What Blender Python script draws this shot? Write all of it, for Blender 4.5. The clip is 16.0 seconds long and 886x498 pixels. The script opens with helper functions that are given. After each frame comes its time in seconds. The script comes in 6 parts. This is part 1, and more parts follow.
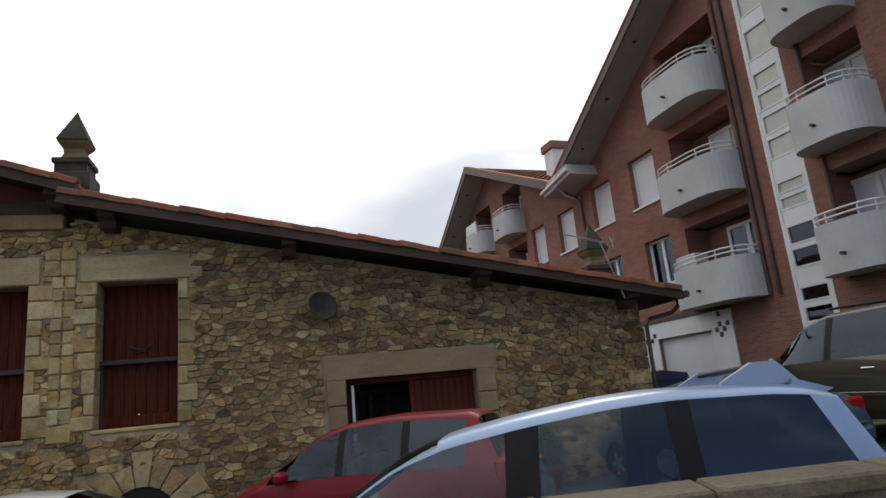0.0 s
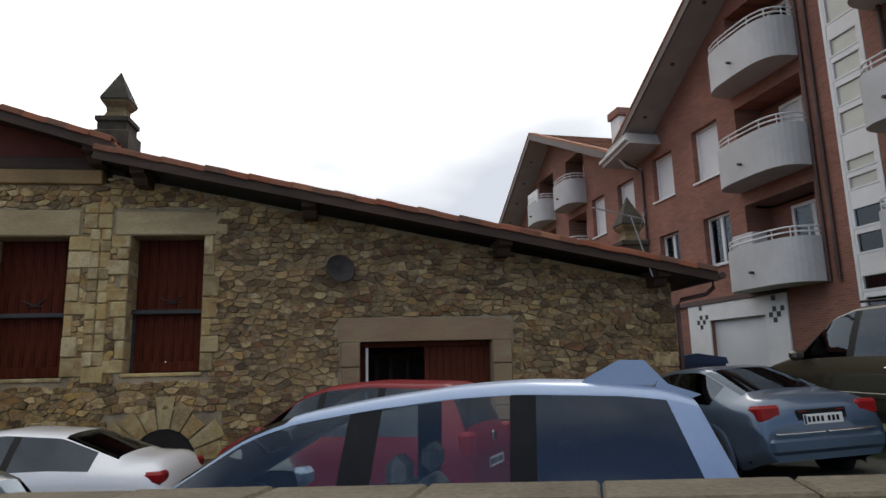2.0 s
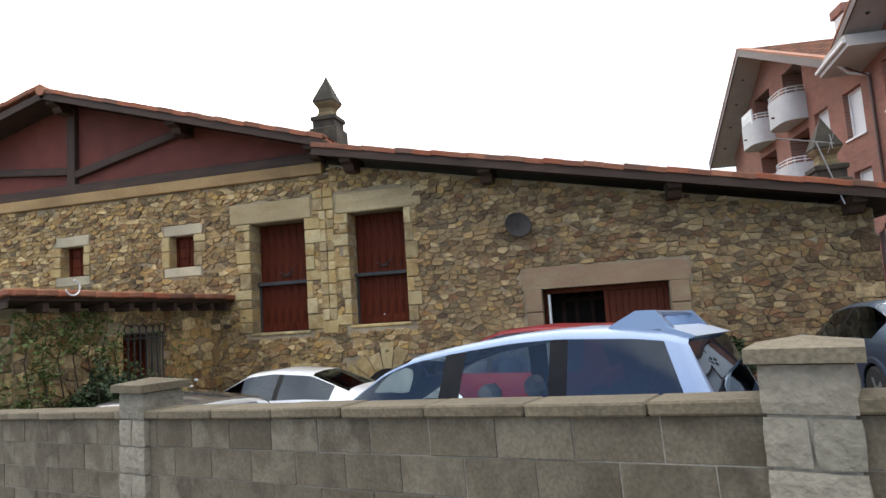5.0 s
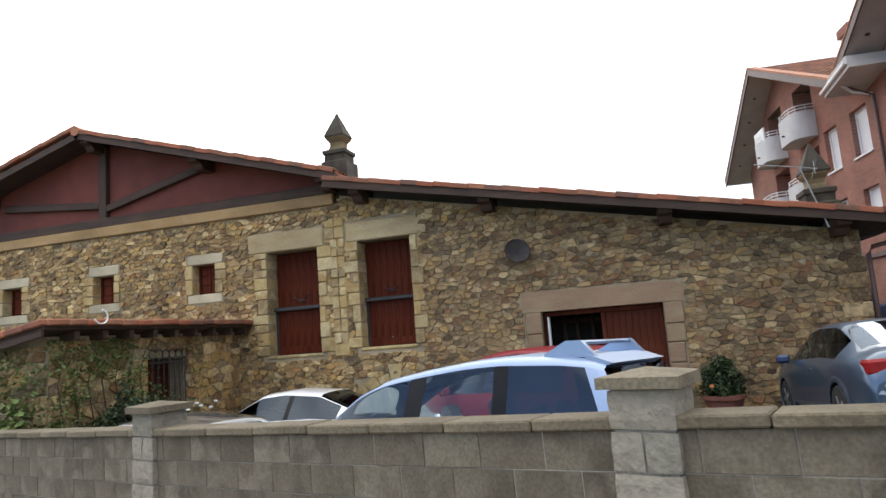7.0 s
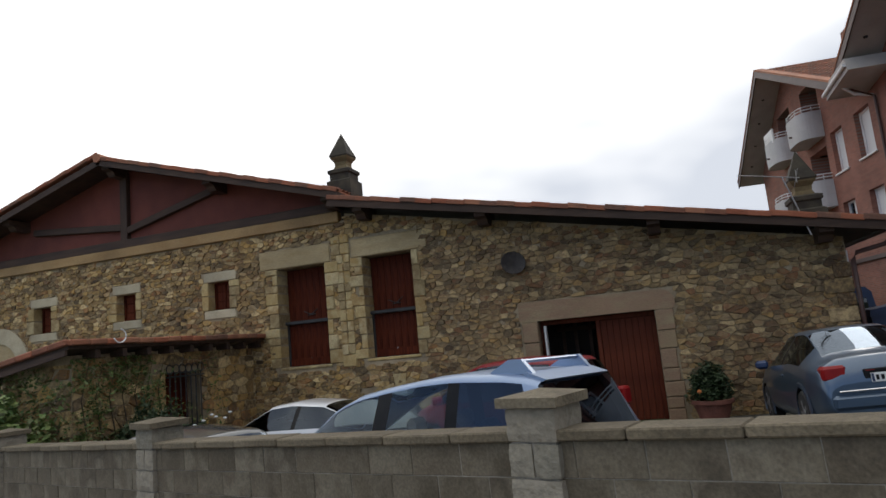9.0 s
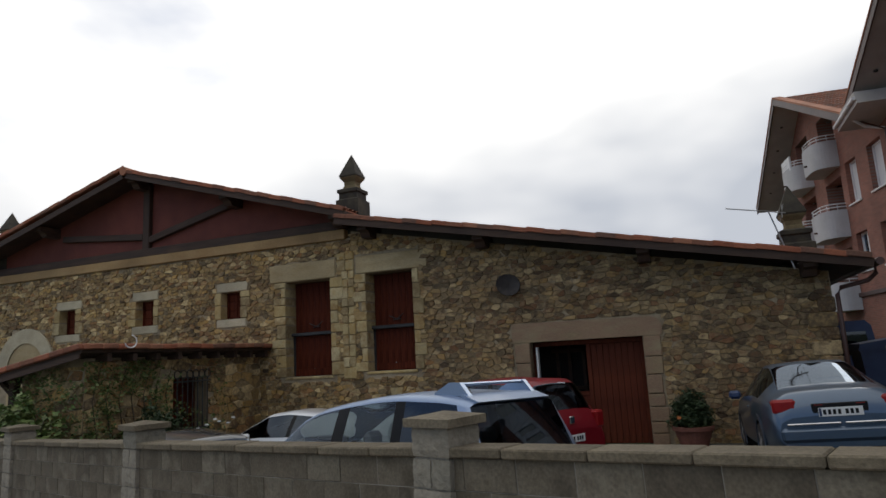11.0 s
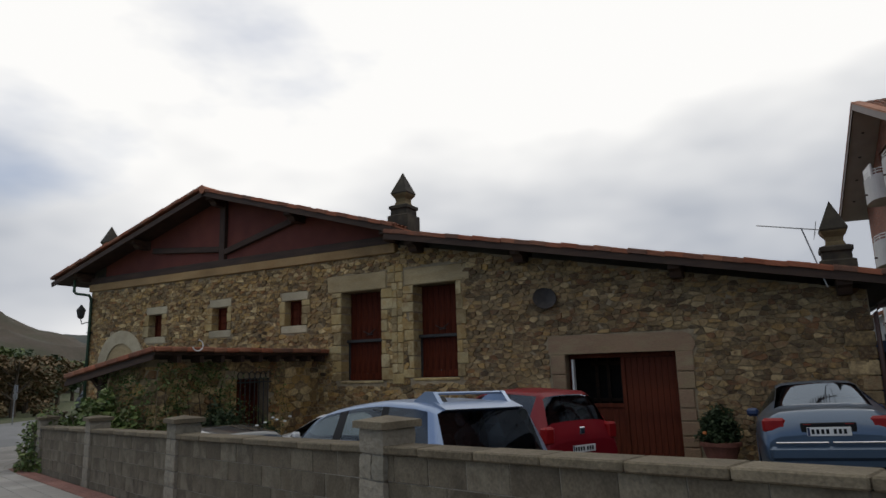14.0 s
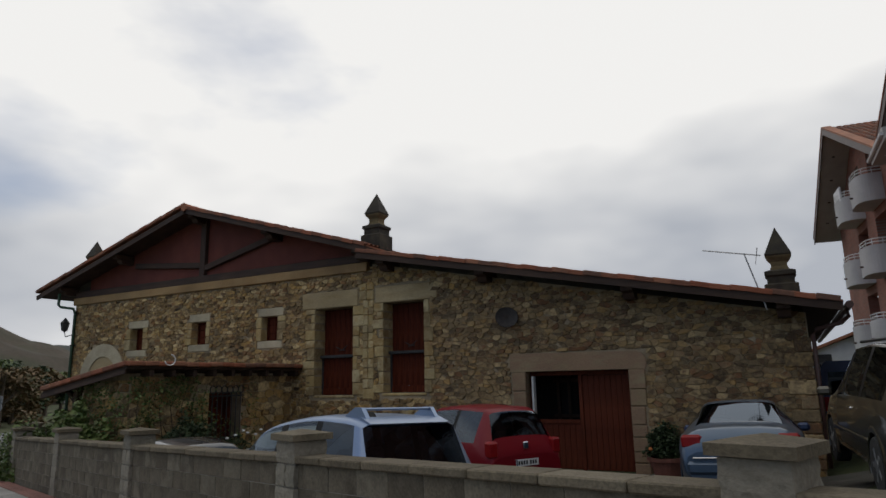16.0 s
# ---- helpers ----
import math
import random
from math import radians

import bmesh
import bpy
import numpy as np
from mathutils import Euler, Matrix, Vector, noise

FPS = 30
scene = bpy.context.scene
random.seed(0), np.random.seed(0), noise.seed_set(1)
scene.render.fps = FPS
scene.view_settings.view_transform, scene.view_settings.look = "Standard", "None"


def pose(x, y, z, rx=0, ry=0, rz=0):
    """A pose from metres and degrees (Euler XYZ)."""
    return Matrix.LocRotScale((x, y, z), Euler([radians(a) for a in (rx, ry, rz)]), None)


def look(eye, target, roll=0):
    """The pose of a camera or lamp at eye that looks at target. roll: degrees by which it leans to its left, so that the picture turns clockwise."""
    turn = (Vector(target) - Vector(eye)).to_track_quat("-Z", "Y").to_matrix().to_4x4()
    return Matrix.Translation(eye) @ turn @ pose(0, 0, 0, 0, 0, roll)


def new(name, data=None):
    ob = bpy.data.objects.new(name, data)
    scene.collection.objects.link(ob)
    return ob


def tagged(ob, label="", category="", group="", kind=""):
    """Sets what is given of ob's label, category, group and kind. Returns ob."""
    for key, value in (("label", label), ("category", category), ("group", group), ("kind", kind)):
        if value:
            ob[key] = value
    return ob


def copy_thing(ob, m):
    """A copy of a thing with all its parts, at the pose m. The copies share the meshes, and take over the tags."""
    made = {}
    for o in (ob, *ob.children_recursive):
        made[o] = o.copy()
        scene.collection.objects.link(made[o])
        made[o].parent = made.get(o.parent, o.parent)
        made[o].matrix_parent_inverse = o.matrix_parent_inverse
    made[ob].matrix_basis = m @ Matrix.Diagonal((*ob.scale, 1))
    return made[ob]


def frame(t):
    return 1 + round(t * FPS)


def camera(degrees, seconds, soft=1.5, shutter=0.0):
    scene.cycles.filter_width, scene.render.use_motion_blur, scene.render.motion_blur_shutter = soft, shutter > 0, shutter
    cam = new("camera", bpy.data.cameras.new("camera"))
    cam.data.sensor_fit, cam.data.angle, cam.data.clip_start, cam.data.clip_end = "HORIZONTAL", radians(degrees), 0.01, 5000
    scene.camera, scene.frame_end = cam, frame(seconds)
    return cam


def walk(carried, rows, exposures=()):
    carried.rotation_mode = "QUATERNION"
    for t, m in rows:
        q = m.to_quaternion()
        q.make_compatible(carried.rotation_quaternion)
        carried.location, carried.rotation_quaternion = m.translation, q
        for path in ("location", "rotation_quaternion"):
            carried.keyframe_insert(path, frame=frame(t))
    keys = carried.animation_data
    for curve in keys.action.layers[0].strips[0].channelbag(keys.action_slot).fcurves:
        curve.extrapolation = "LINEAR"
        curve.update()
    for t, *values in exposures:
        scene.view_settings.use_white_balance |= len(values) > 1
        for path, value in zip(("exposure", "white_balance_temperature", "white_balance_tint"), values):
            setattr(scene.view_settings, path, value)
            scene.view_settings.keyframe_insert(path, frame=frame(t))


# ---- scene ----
cam = camera(69.6, 16.0)
PATH = [
    (0, (-3.668, -12.385, 1.915), (-3.176, -10.499, 2.366), -5.5),
    (0.5, (-3.308, -12.432, 1.921), (-2.942, -10.516, 2.362), -6.2),
    (1, (-2.964, -12.514, 1.913), (-2.648, -10.575, 2.288), -5.5),
    (1.5, (-2.664, -12.477, 1.932), (-2.282, -10.544, 2.273), -5.3),
    (2, (-2.439, -12.491, 1.942), (-2.202, -10.537, 2.299), -1.4),
    (2.5, (-2.327, -12.612, 1.93), (-2.31, -10.642, 2.273), -0.8),
    (3, (-2.202, -12.86, 1.936), (-2.313, -10.877, 2.17), -1.0),
    (3.5, (-1.963, -13.084, 1.967), (-2.216, -11.108, 2.151), -2.0),
    (4, (-1.776, -13.331, 1.973), (-2.163, -11.382, 2.196), -3.7),
    (6.5, (-0.766, -14.081, 2.044), (-1.288, -12.158, 2.219), -4.2),
    (7, (-0.637, -14.257, 2.053), (-1.183, -12.352, 2.322), -4.4),
    (7.5, (-0.469, -14.379, 2.079), (-0.953, -12.456, 2.34), -5.6),
    (8, (-0.249, -14.464, 2.106), (-0.823, -12.567, 2.378), -4.5),
    (10.5, (0.772, -14.999, 2.18), (0.138, -13.126, 2.48), -5.6),
    (11, (1.037, -15.039, 2.185), (0.34, -13.194, 2.519), -3.2),
    (11.5, (1.223, -15.122, 2.166), (0.464, -13.308, 2.529), -3.7),
    (12, (1.441, -15.181, 2.121), (0.739, -13.321, 2.343), -7.0),
    (12.5, (1.714, -15.21, 2.166), (1.0, -13.356, 2.401), -3.3),
    (13, (1.893, -15.304, 2.185), (1.119, -13.496, 2.55), -4.5),
    (13.5, (2.126, -15.405, 2.193), (1.264, -13.635, 2.546), -4.5),
    (14, (2.406, -15.369, 2.203), (1.471, -13.639, 2.566), -1.7),
    (14.5, (2.66, -15.464, 2.222), (1.68, -13.765, 2.614), -3.9),
    (15, (2.927, -15.508, 2.222), (1.967, -13.794, 2.598), -4.7),
    (15.5, (3.219, -15.503, 2.243), (2.274, -13.785, 2.637), -3.7),
    (16, (3.419, -15.575, 2.228), (2.497, -13.847, 2.633), -1.2),
]
EXPOSURES = [(0, -.74), (1.5, -.70), (2.5, -.72), (3, -.66), (3.5, -.22), (4, .16), (6.5, .4), (7.5, .2), (8.2, -.52), (10.3, -.82), (11, -1.05), (12, -1.02), (12.5, -.72), (13, -.75), (13.5, -1.06), (14.5, -1.3), (15.5, -1.34), (16, -1.42)]
walk(cam, [(t, look(eye, target, roll)) for t, eye, target, roll in PATH], EXPOSURES)

# ---- light ----
world = bpy.data.worlds.new("sky")
scene.world = world
world.use_nodes = True
wn = world.node_tree
for nd in list(wn.nodes):
    wn.nodes.remove(nd)
SUN_EL, SUN_AZ = radians(32), radians(25)
w_out = wn.nodes.new("ShaderNodeOutputWorld")
w_bg = wn.nodes.new("ShaderNodeBackground")
w_sky = wn.nodes.new("ShaderNodeTexSky")
w_sky.sky_type, w_sky.sun_disc, w_sky.sun_elevation, w_sky.sun_rotation = "NISHITA", False, SUN_EL, SUN_AZ
w_co = wn.nodes.new("ShaderNodeTexCoord")
w_map = wn.nodes.new("ShaderNodeMapping")
w_map.inputs["Scale"].default_value = (1.0, 1.0, 2.2)
w_map.inputs["Location"].default_value = (0.7, 0.35, 0.4)
w_noise = wn.nodes.new("ShaderNodeTexNoise")
w_noise.inputs["Scale"].default_value, w_noise.inputs["Detail"].default_value, w_noise.inputs["Roughness"].default_value = 1.1, 6, 0.5
w_ramp = wn.nodes.new("ShaderNodeValToRGB")
w_ramp.color_ramp.elements[0].position, w_ramp.color_ramp.elements[1].position = 0.30, 0.46
w_ramp.color_ramp.elements[0].color = (0.14, 0.14, 0.14, 1)
w_noise2 = wn.nodes.new("ShaderNodeTexNoise")
w_noise2.inputs["Scale"].default_value, w_noise2.inputs["Detail"].default_value = 1.5, 4
w_cloud = wn.nodes.new("ShaderNodeValToRGB")
w_cloud.color_ramp.elements[0].position, w_cloud.color_ramp.elements[0].color = 0.36, (11.4, 12.1, 13.4, 1)
w_cloud.color_ramp.elements[1].position, w_cloud.color_ramp.elements[1].color = 0.60, (23.6, 23.4, 23.0, 1)
w_mix = wn.nodes.new("ShaderNodeMix")
w_mix.data_type = "RGBA"
w_bg.inputs["Strength"].default_value = 0.1
wn.links.new(w_co.outputs["Generated"], w_map.inputs["Vector"])
wn.links.new(w_map.outputs["Vector"], w_noise.inputs["Vector"])
wn.links.new(w_map.outputs["Vector"], w_noise2.inputs["Vector"])
w_back = wn.nodes.new("ShaderNodeMapRange")
w_back.inputs["From Min"].default_value, w_back.inputs["From Max"].default_value = -0.7, 0.1
w_back.inputs["To Min"].default_value, w_back.inputs["To Max"].default_value = -0.12, 0.0
w_cover = wn.nodes.new("ShaderNodeMath")
wn.links.new(w_noise.outputs["Fac"], w_cover.inputs[0])
wn.links.new(w_back.outputs["Result"], w_cover.inputs[1])
wn.links.new(w_cover.outputs["Value"], w_ramp.inputs["Fac"])
w_sep = wn.nodes.new("ShaderNodeSeparateXYZ")
w_rise = wn.nodes.new("ShaderNodeMapRange")
w_rise.inputs["From Min"].default_value, w_rise.inputs["From Max"].default_value = 0.12, 0.46
w_rise.inputs["To Min"].default_value, w_rise.inputs["To Max"].default_value = -0.17, 0.24
w_sum = wn.nodes.new("ShaderNodeMath")
wn.links.new(w_co.outputs["Generated"], w_sep.inputs["Vector"])
wn.links.new(w_sep.outputs["Z"], w_rise.inputs["Value"])
wn.links.new(w_sep.outputs["Y"], w_back.inputs["Value"])
wn.links.new(w_rise.outputs["Result"], w_sum.inputs[0])
wn.links.new(w_noise2.outputs["Fac"], w_sum.inputs[1])
wn.links.new(w_sum.outputs["Value"], w_cloud.inputs["Fac"])
wn.links.new(w_ramp.outputs["Color"], w_mix.inputs["Factor"])
w_clear = wn.nodes.new("ShaderNodeMix")
w_clear.data_type, w_clear.blend_type = "RGBA", "MULTIPLY"
w_clear.inputs["Factor"].default_value, w_clear.inputs["B"].default_value = 1.0, (1.85, 2.2, 2.75, 1)
wn.links.new(w_sky.outputs["Color"], w_clear.inputs["A"])
wn.links.new(w_clear.outputs["Result"], w_mix.inputs["A"])
wn.links.new(w_cloud.outputs["Color"], w_mix.inputs["B"])
wn.links.new(w_mix.outputs["Result"], w_bg.inputs["Color"])
wn.links.new(w_bg.outputs["Background"], w_out.inputs["Surface"])

sun = new("sun", bpy.data.lights.new("sun", "SUN"))
sun.data.energy, sun.data.angle, sun.data.color = 0.6, radians(20), (1.0, 0.95, 0.88)
sun.matrix_world = look((40 * math.sin(SUN_AZ), 40 * math.cos(SUN_AZ), 40 * math.tan(SUN_EL)), (0, 0, 0))


# ---- materials ----
def mat(name, colours, scale=6.0, rough=0.8, bump=0.2, metal=0.0, vary="", fine=40.0, stain=0.35, coat=0.0, stretch=(1, 1, 1), spec=0.5, blotch=0.22):
    """A surface with two scales of variation; vary: 'object' or 'island' picks one colour of the list for each piece."""
    m = bpy.data.materials.new(name)
    m.use_nodes = True
    nt = m.node_tree
    b = nt.nodes["Principled BSDF"]
    co = nt.nodes.new("ShaderNodeTexCoord")
    mp = nt.nodes.new("ShaderNodeMapping")
    mp.inputs["Scale"].default_value = stretch
    nt.links.new(co.outputs["Object"], mp.inputs["Vector"])
    vec = mp.outputs["Vector"]
    n1 = nt.nodes.new("ShaderNodeTexNoise")
    n1.inputs["Scale"].default_value, n1.inputs["Detail"].default_value = scale, 6
    n2 = nt.nodes.new("ShaderNodeTexNoise")
    n2.inputs["Scale"].default_value, n2.inputs["Detail"].default_value = fine, 4
    ramp = nt.nodes.new("ShaderNodeValToRGB")
    els = ramp.color_ramp.elements
    while len(els) < len(colours):
        els.new(0.5)
    for k, c in enumerate(colours):
        f = k / max(1, len(colours) - 1)
        els[k].position = f if vary else 0.3 + 0.4 * f
        els[k].color = (*c, 1)
    if vary:
        rnd = nt.nodes.new("ShaderNodeObjectInfo" if vary == "object" else "ShaderNodeNewGeometry")
        val = rnd.outputs["Random"] if vary == "object" else rnd.outputs["Random Per Island"]
        add = nt.nodes.new("ShaderNodeVectorMath")
        add.operation = "MULTIPLY_ADD"
        comb = nt.nodes.new("ShaderNodeCombineXYZ")
        for k in ("X", "Y", "Z"):
            nt.links.new(val, comb.inputs[k])
        nt.links.new(comb.outputs["Vector"], add.inputs[0])
        add.inputs[1].default_value = (37.0, 53.0, 71.0)
        nt.links.new(vec, add.inputs[2])
        vec = add.outputs["Vector"]
        fac = nt.nodes.new("ShaderNodeMath")
        fac.operation = "MULTIPLY_ADD"
        nt.links.new(n1.outputs["Fac"], fac.inputs[0])
        fac.inputs[1].default_value = blotch
        sub = nt.nodes.new("ShaderNodeMath")
        sub.operation = "SUBTRACT"
        nt.links.new(val, sub.inputs[0])
        sub.inputs[1].default_value = blotch / 2
        nt.links.new(sub.outputs["Value"], fac.inputs[2])
        nt.links.new(fac.outputs["Value"], ramp.inputs["Fac"])
    else:
        nt.links.new(n1.outputs["Fac"], ramp.inputs["Fac"])
    nt.links.new(vec, n1.inputs["Vector"])
    nt.links.new(vec, n2.inputs["Vector"])
    n3 = nt.nodes.new("ShaderNodeTexNoise")
    n3.inputs["Scale"].default_value, n3.inputs["Detail"].default_value = scale * 0.17, 5
    nt.links.new(co.outputs["Object"], n3.inputs["Vector"])
    mr = nt.nodes.new("ShaderNodeMapRange")
    mr.inputs["From Min"].default_value, mr.inputs["From Max"].default_value = 0.3, 0.7
    mr.inputs["To Min"].default_value, mr.inputs["To Max"].default_value = 1 - stain, 1 + stain * 0.4
    nt.links.new(n3.outputs["Fac"], mr.inputs["Value"])
    mr2 = nt.nodes.new("ShaderNodeMapRange")
    mr2.inputs["From Min"].default_value, mr2.inputs["From Max"].default_value = 0.3, 0.7
    mr2.inputs["To Min"].default_value, mr2.inputs["To Max"].default_value = 1 - stain * 0.5, 1 + stain * 0.3
    nt.links.new(n2.outputs["Fac"], mr2.inputs["Value"])
    mul = nt.nodes.new("ShaderNodeMath")
    mul.operation = "MULTIPLY"
    nt.links.new(mr.outputs["Result"], mul.inputs[0])
    nt.links.new(mr2.outputs["Result"], mul.inputs[1])
    mix = nt.nodes.new("ShaderNodeMix")
    mix.data_type, mix.blend_type = "RGBA", "MULTIPLY"
    mix.inputs["Factor"].default_value = 1.0
    nt.links.new(ramp.outputs["Color"], mix.inputs["A"])
    nt.links.new(mul.outputs["Value"], mix.inputs["B"])
    nt.links.new(mix.outputs["Result"], b.inputs["Base Color"])
    b.inputs["Roughness"].default_value, b.inputs["Metallic"].default_value = rough, metal
    b.inputs["Specular IOR Level"].default_value = spec
    b.inputs["Coat Weight"].default_value = coat
    b.inputs["Coat Roughness"].default_value = 0.04
    if bump:
        bp = nt.nodes.new("ShaderNodeBump")
        bp.inputs["Strength"].default_value, bp.inputs["Distance"].default_value = bump, 0.02
        nt.links.new(n2.outputs["Fac"], bp.inputs["Height"])
        nt.links.new(bp.outputs["Normal"], b.inputs["Normal"])
    return m


STONES = [(0.072, 0.045, 0.022), (0.387, 0.248, 0.093), (0.174, 0.112, 0.053), (0.584, 0.4, 0.163), (0.127, 0.086, 0.047), (0.317, 0.159, 0.055), (0.496, 0.362, 0.179), (0.145, 0.092, 0.044), (0.509, 0.314, 0.101), (0.254, 0.182, 0.093), (0.693, 0.515, 0.253), (0.196, 0.103, 0.044), (0.441, 0.304, 0.131), (0.111, 0.076, 0.039), (0.36, 0.259, 0.131)]
M_STONE = mat("rubble_stone", STONES, 11, 0.9, 0.9, vary="island", fine=45)
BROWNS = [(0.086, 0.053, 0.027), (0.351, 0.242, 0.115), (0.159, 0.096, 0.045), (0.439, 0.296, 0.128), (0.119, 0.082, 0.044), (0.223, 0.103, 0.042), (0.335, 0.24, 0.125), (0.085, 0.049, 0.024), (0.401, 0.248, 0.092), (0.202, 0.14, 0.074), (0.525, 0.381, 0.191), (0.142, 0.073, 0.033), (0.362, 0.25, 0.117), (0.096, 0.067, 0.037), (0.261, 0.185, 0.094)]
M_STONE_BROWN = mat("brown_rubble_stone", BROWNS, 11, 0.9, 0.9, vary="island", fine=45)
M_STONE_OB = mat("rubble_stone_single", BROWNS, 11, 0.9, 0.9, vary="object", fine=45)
M_MORTAR = mat("lime_mortar", [(.27, .21, .13), (.39, .315, .205)], 5, 0.95, 0.6, fine=25)
M_ASHLAR = mat("dressed_sandstone", [(0.411, 0.289, 0.116), (0.496, 0.385, 0.186), (0.327, 0.204, 0.074), (0.569, 0.46, 0.255), (0.424, 0.278, 0.1), (0.472, 0.375, 0.194), (0.266, 0.182, 0.081), (0.52, 0.418, 0.224)], 5, 0.88, 0.5, vary="object", fine=30, blotch=.5)
M_LINTEL = mat("sandstone_lintel", [(.35, .255, .12), (.44, .345, .195)], 3, 0.85, 0.35, stretch=(.4, 1, 1.5))
M_LINTEL_RED = mat("reddish_sandstone", [(.30, .22, .12), (.30, .19, .115), (.34, .265, .15)], 2, 0.85, 0.3, stretch=(.5, 1, 2))
M_OCHRE = mat("ochre_cornice", [(.30, .18, .07), (.38, .25, .11)], 3, 0.8, 0.3, stretch=(.4, 1, 1))
M_TIMBER = mat("dark_timber", [(.034, .017, .010), (.066, .034, .019)], 4, 0.75, 0.3, stretch=(.3, 1, 3))
M_SHUTTER = mat("red_brown_wood", [(0.046, 0.009, 0.005), (0.122, 0.027, 0.011)], 7, 0.65, 0.25, stretch=(5, 1, .25), spec=.08)
M_DOOR = mat("door_wood", [(.09, .021, .011), (.145, .038, .018)], 5, 0.6, 0.25, stretch=(4, 1, .35), spec=.1)
M_REDPANEL = mat("oxblood_render", [(.125, .03, .02), (.165, .042, .027)], 2, 0.85, 0.25)
M_TILE = mat("clay_tile", [(.25, .075, .035), (.33, .11, .055), (.18, .07, .04), (.36, .15, .08), (.15, .075, .05), (.28, .10, .05)], 6, 0.85, 0.3, vary="island", fine=35)
M_TILE_OB = mat("clay_tile_single", [(.25, .075, .035), (.33, .11, .055), (.18, .07, .04), (.36, .15, .08), (.15, .075, .05), (.28, .10, .05)], 6, 0.85, 0.3, vary="object", fine=35)
M_FINIAL = mat("weathered_stone", [(.022, .019, .015), (.065, .054, .035)], 4, 0.9, 0.5)
M_FINIAL_Y = mat("lichen_stone", [(.12, .088, .04), (.22, .165, .08)], 5, 0.9, 0.4)
M_BLOCK = mat("concrete_block", [(0.098, 0.079, 0.051), (0.16, 0.134, 0.092), (0.115, 0.094, 0.061), (0.19, 0.163, 0.114), (0.125, 0.101, 0.067), (0.15, 0.125, 0.085), (0.092, 0.074, 0.049), (0.2, 0.172, 0.122), (0.13, 0.108, 0.072)], 3.4, 0.95, 0.3, vary="object", fine=60, stain=0.5, blotch=.9, stretch=(1, 1, .8))
M_JOINT = mat("cement_joint", [(.20, .18, .145), (.28, .255, .21)], 5, 0.95, 0.3)
M_CAP = mat("coping_stone", [(0.139, 0.11, 0.067), (0.196, 0.159, 0.102), (0.16, 0.129, 0.081), (0.231, 0.191, 0.126)], 5, 0.9, 0.45, vary="object", fine=45, stain=0.6, blotch=.8)
M_PILLAR = mat("split_face_block", [(0.242, 0.216, 0.165), (0.284, 0.251, 0.192), (0.21, 0.192, 0.147)], 6, 0.95, 0.9, vary="object", fine=28)
M_WHITE = mat("white_paint", [(.66, .66, .65), (.74, .74, .73)], 2, 0.6, 0.05, stain=.12)
M_GREYPAINT = mat("grey_render", [(.43, .43, .43), (.50, .50, .50)], 1.5, 0.8, 0.1, stain=.2)
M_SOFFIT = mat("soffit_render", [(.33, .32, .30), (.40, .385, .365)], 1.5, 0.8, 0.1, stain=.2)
M_BLIND = mat("roller_blind", [(.60, .61, .62), (.66, .67, .68)], 1.0, 0.5, 0.05, stain=.1)
M_METALW = mat("white_steel", [(.6, .6, .6), (.68, .68, .68)], 4, 0.4, 0.0, stain=.1)
M_ALU = mat("weathered_aluminium", [(.28, .28, .28), (.36, .36, .36)], 6, .45, 0, metal=.6)
M_PIPE = mat("brown_pipe", [(0.055, 0.025, 0.018), (0.077, 0.033, 0.024)], 4, 0.5, 0.05)
M_IRON = mat("dark_iron", [(.018, .018, .018), (.035, .032, .03)], 8, 0.55, 0.2)
M_ASPHALT = mat("asphalt", [(.10, .105, .11), (.14, .145, .15)], 3, 0.55, 0.3, fine=90)
M_PAVE = mat("paving_tile", [(.30, .29, .27), (.35, .33, .30), (.27, .26, .24)], 5, 0.9, 0.3, vary="island", fine=60)
M_PAVERED = mat("red_paver", [(.24, .11, .085), (.29, .14, .11)], 5, 0.9, 0.3, vary="island")
M_KERB = mat("granite_kerb", [(.27, .27, .27), (.36, .36, .35)], 8, 0.85, 0.3)
M_GROUND = mat("grass_ground", [(.035, .055, .018), (.07, .085, .03), (.10, .085, .05)], 1.2, 0.95, 0.8, fine=25)
M_YARD = mat("yard_gravel", [(.055, .055, .045), (.10, .095, .08)], 2, 0.95, 0.6, fine=60)
# near-black for insides: their lack of light is put into the colour
M_UNLIT = mat("unlit_interior_black", [(.012, .010, .009), (.02, .017, .015)], 3, 0.9, 0.0)
M_LEAF = mat("leaves", [(0.058, 0.111, 0.023), (0.104, 0.169, 0.039), (0.156, 0.195, 0.052), (0.078, 0.091, 0.033)], 3, 0.6, 0.0, vary="island")
M_LEAFD = mat("dark_leaves", [(.018, .038, .012), (.03, .058, .016), (.045, .065, .02)], 3, 0.6, 0.0, vary="island")
M_LEAFB = mat("autumn_leaves", [(0.135, 0.084, 0.035), (0.195, 0.119, 0.049), (0.09, 0.07, 0.028), (0.105, 0.105, 0.035)], 3, 0.7, 0.0, vary="island")
M_BARK = mat("bark", [(.06, .045, .03), (.11, .085, .06)], 8, 0.9, 0.5)
M_HILL = mat("hill_scrub", [(0.031, 0.036, 0.018), (0.063, 0.048, 0.033), (0.042, 0.048, 0.023)], 0.08, 0.95, 0.6, fine=1.5)
M_HILLFAR = mat("far_hill", [(.03, .038, .033), (.05, .055, .045)], 0.02, 0.95, 0.3, fine=.4)
M_TERRA = mat("terracotta_pot", [(.20, .075, .05), (.26, .10, .07)], 6, 0.8, 0.2)
M_RUBBER = mat("tyre_rubber", [(.015, .015, .015), (.025, .025, .025)], 10, 0.85, 0.2)
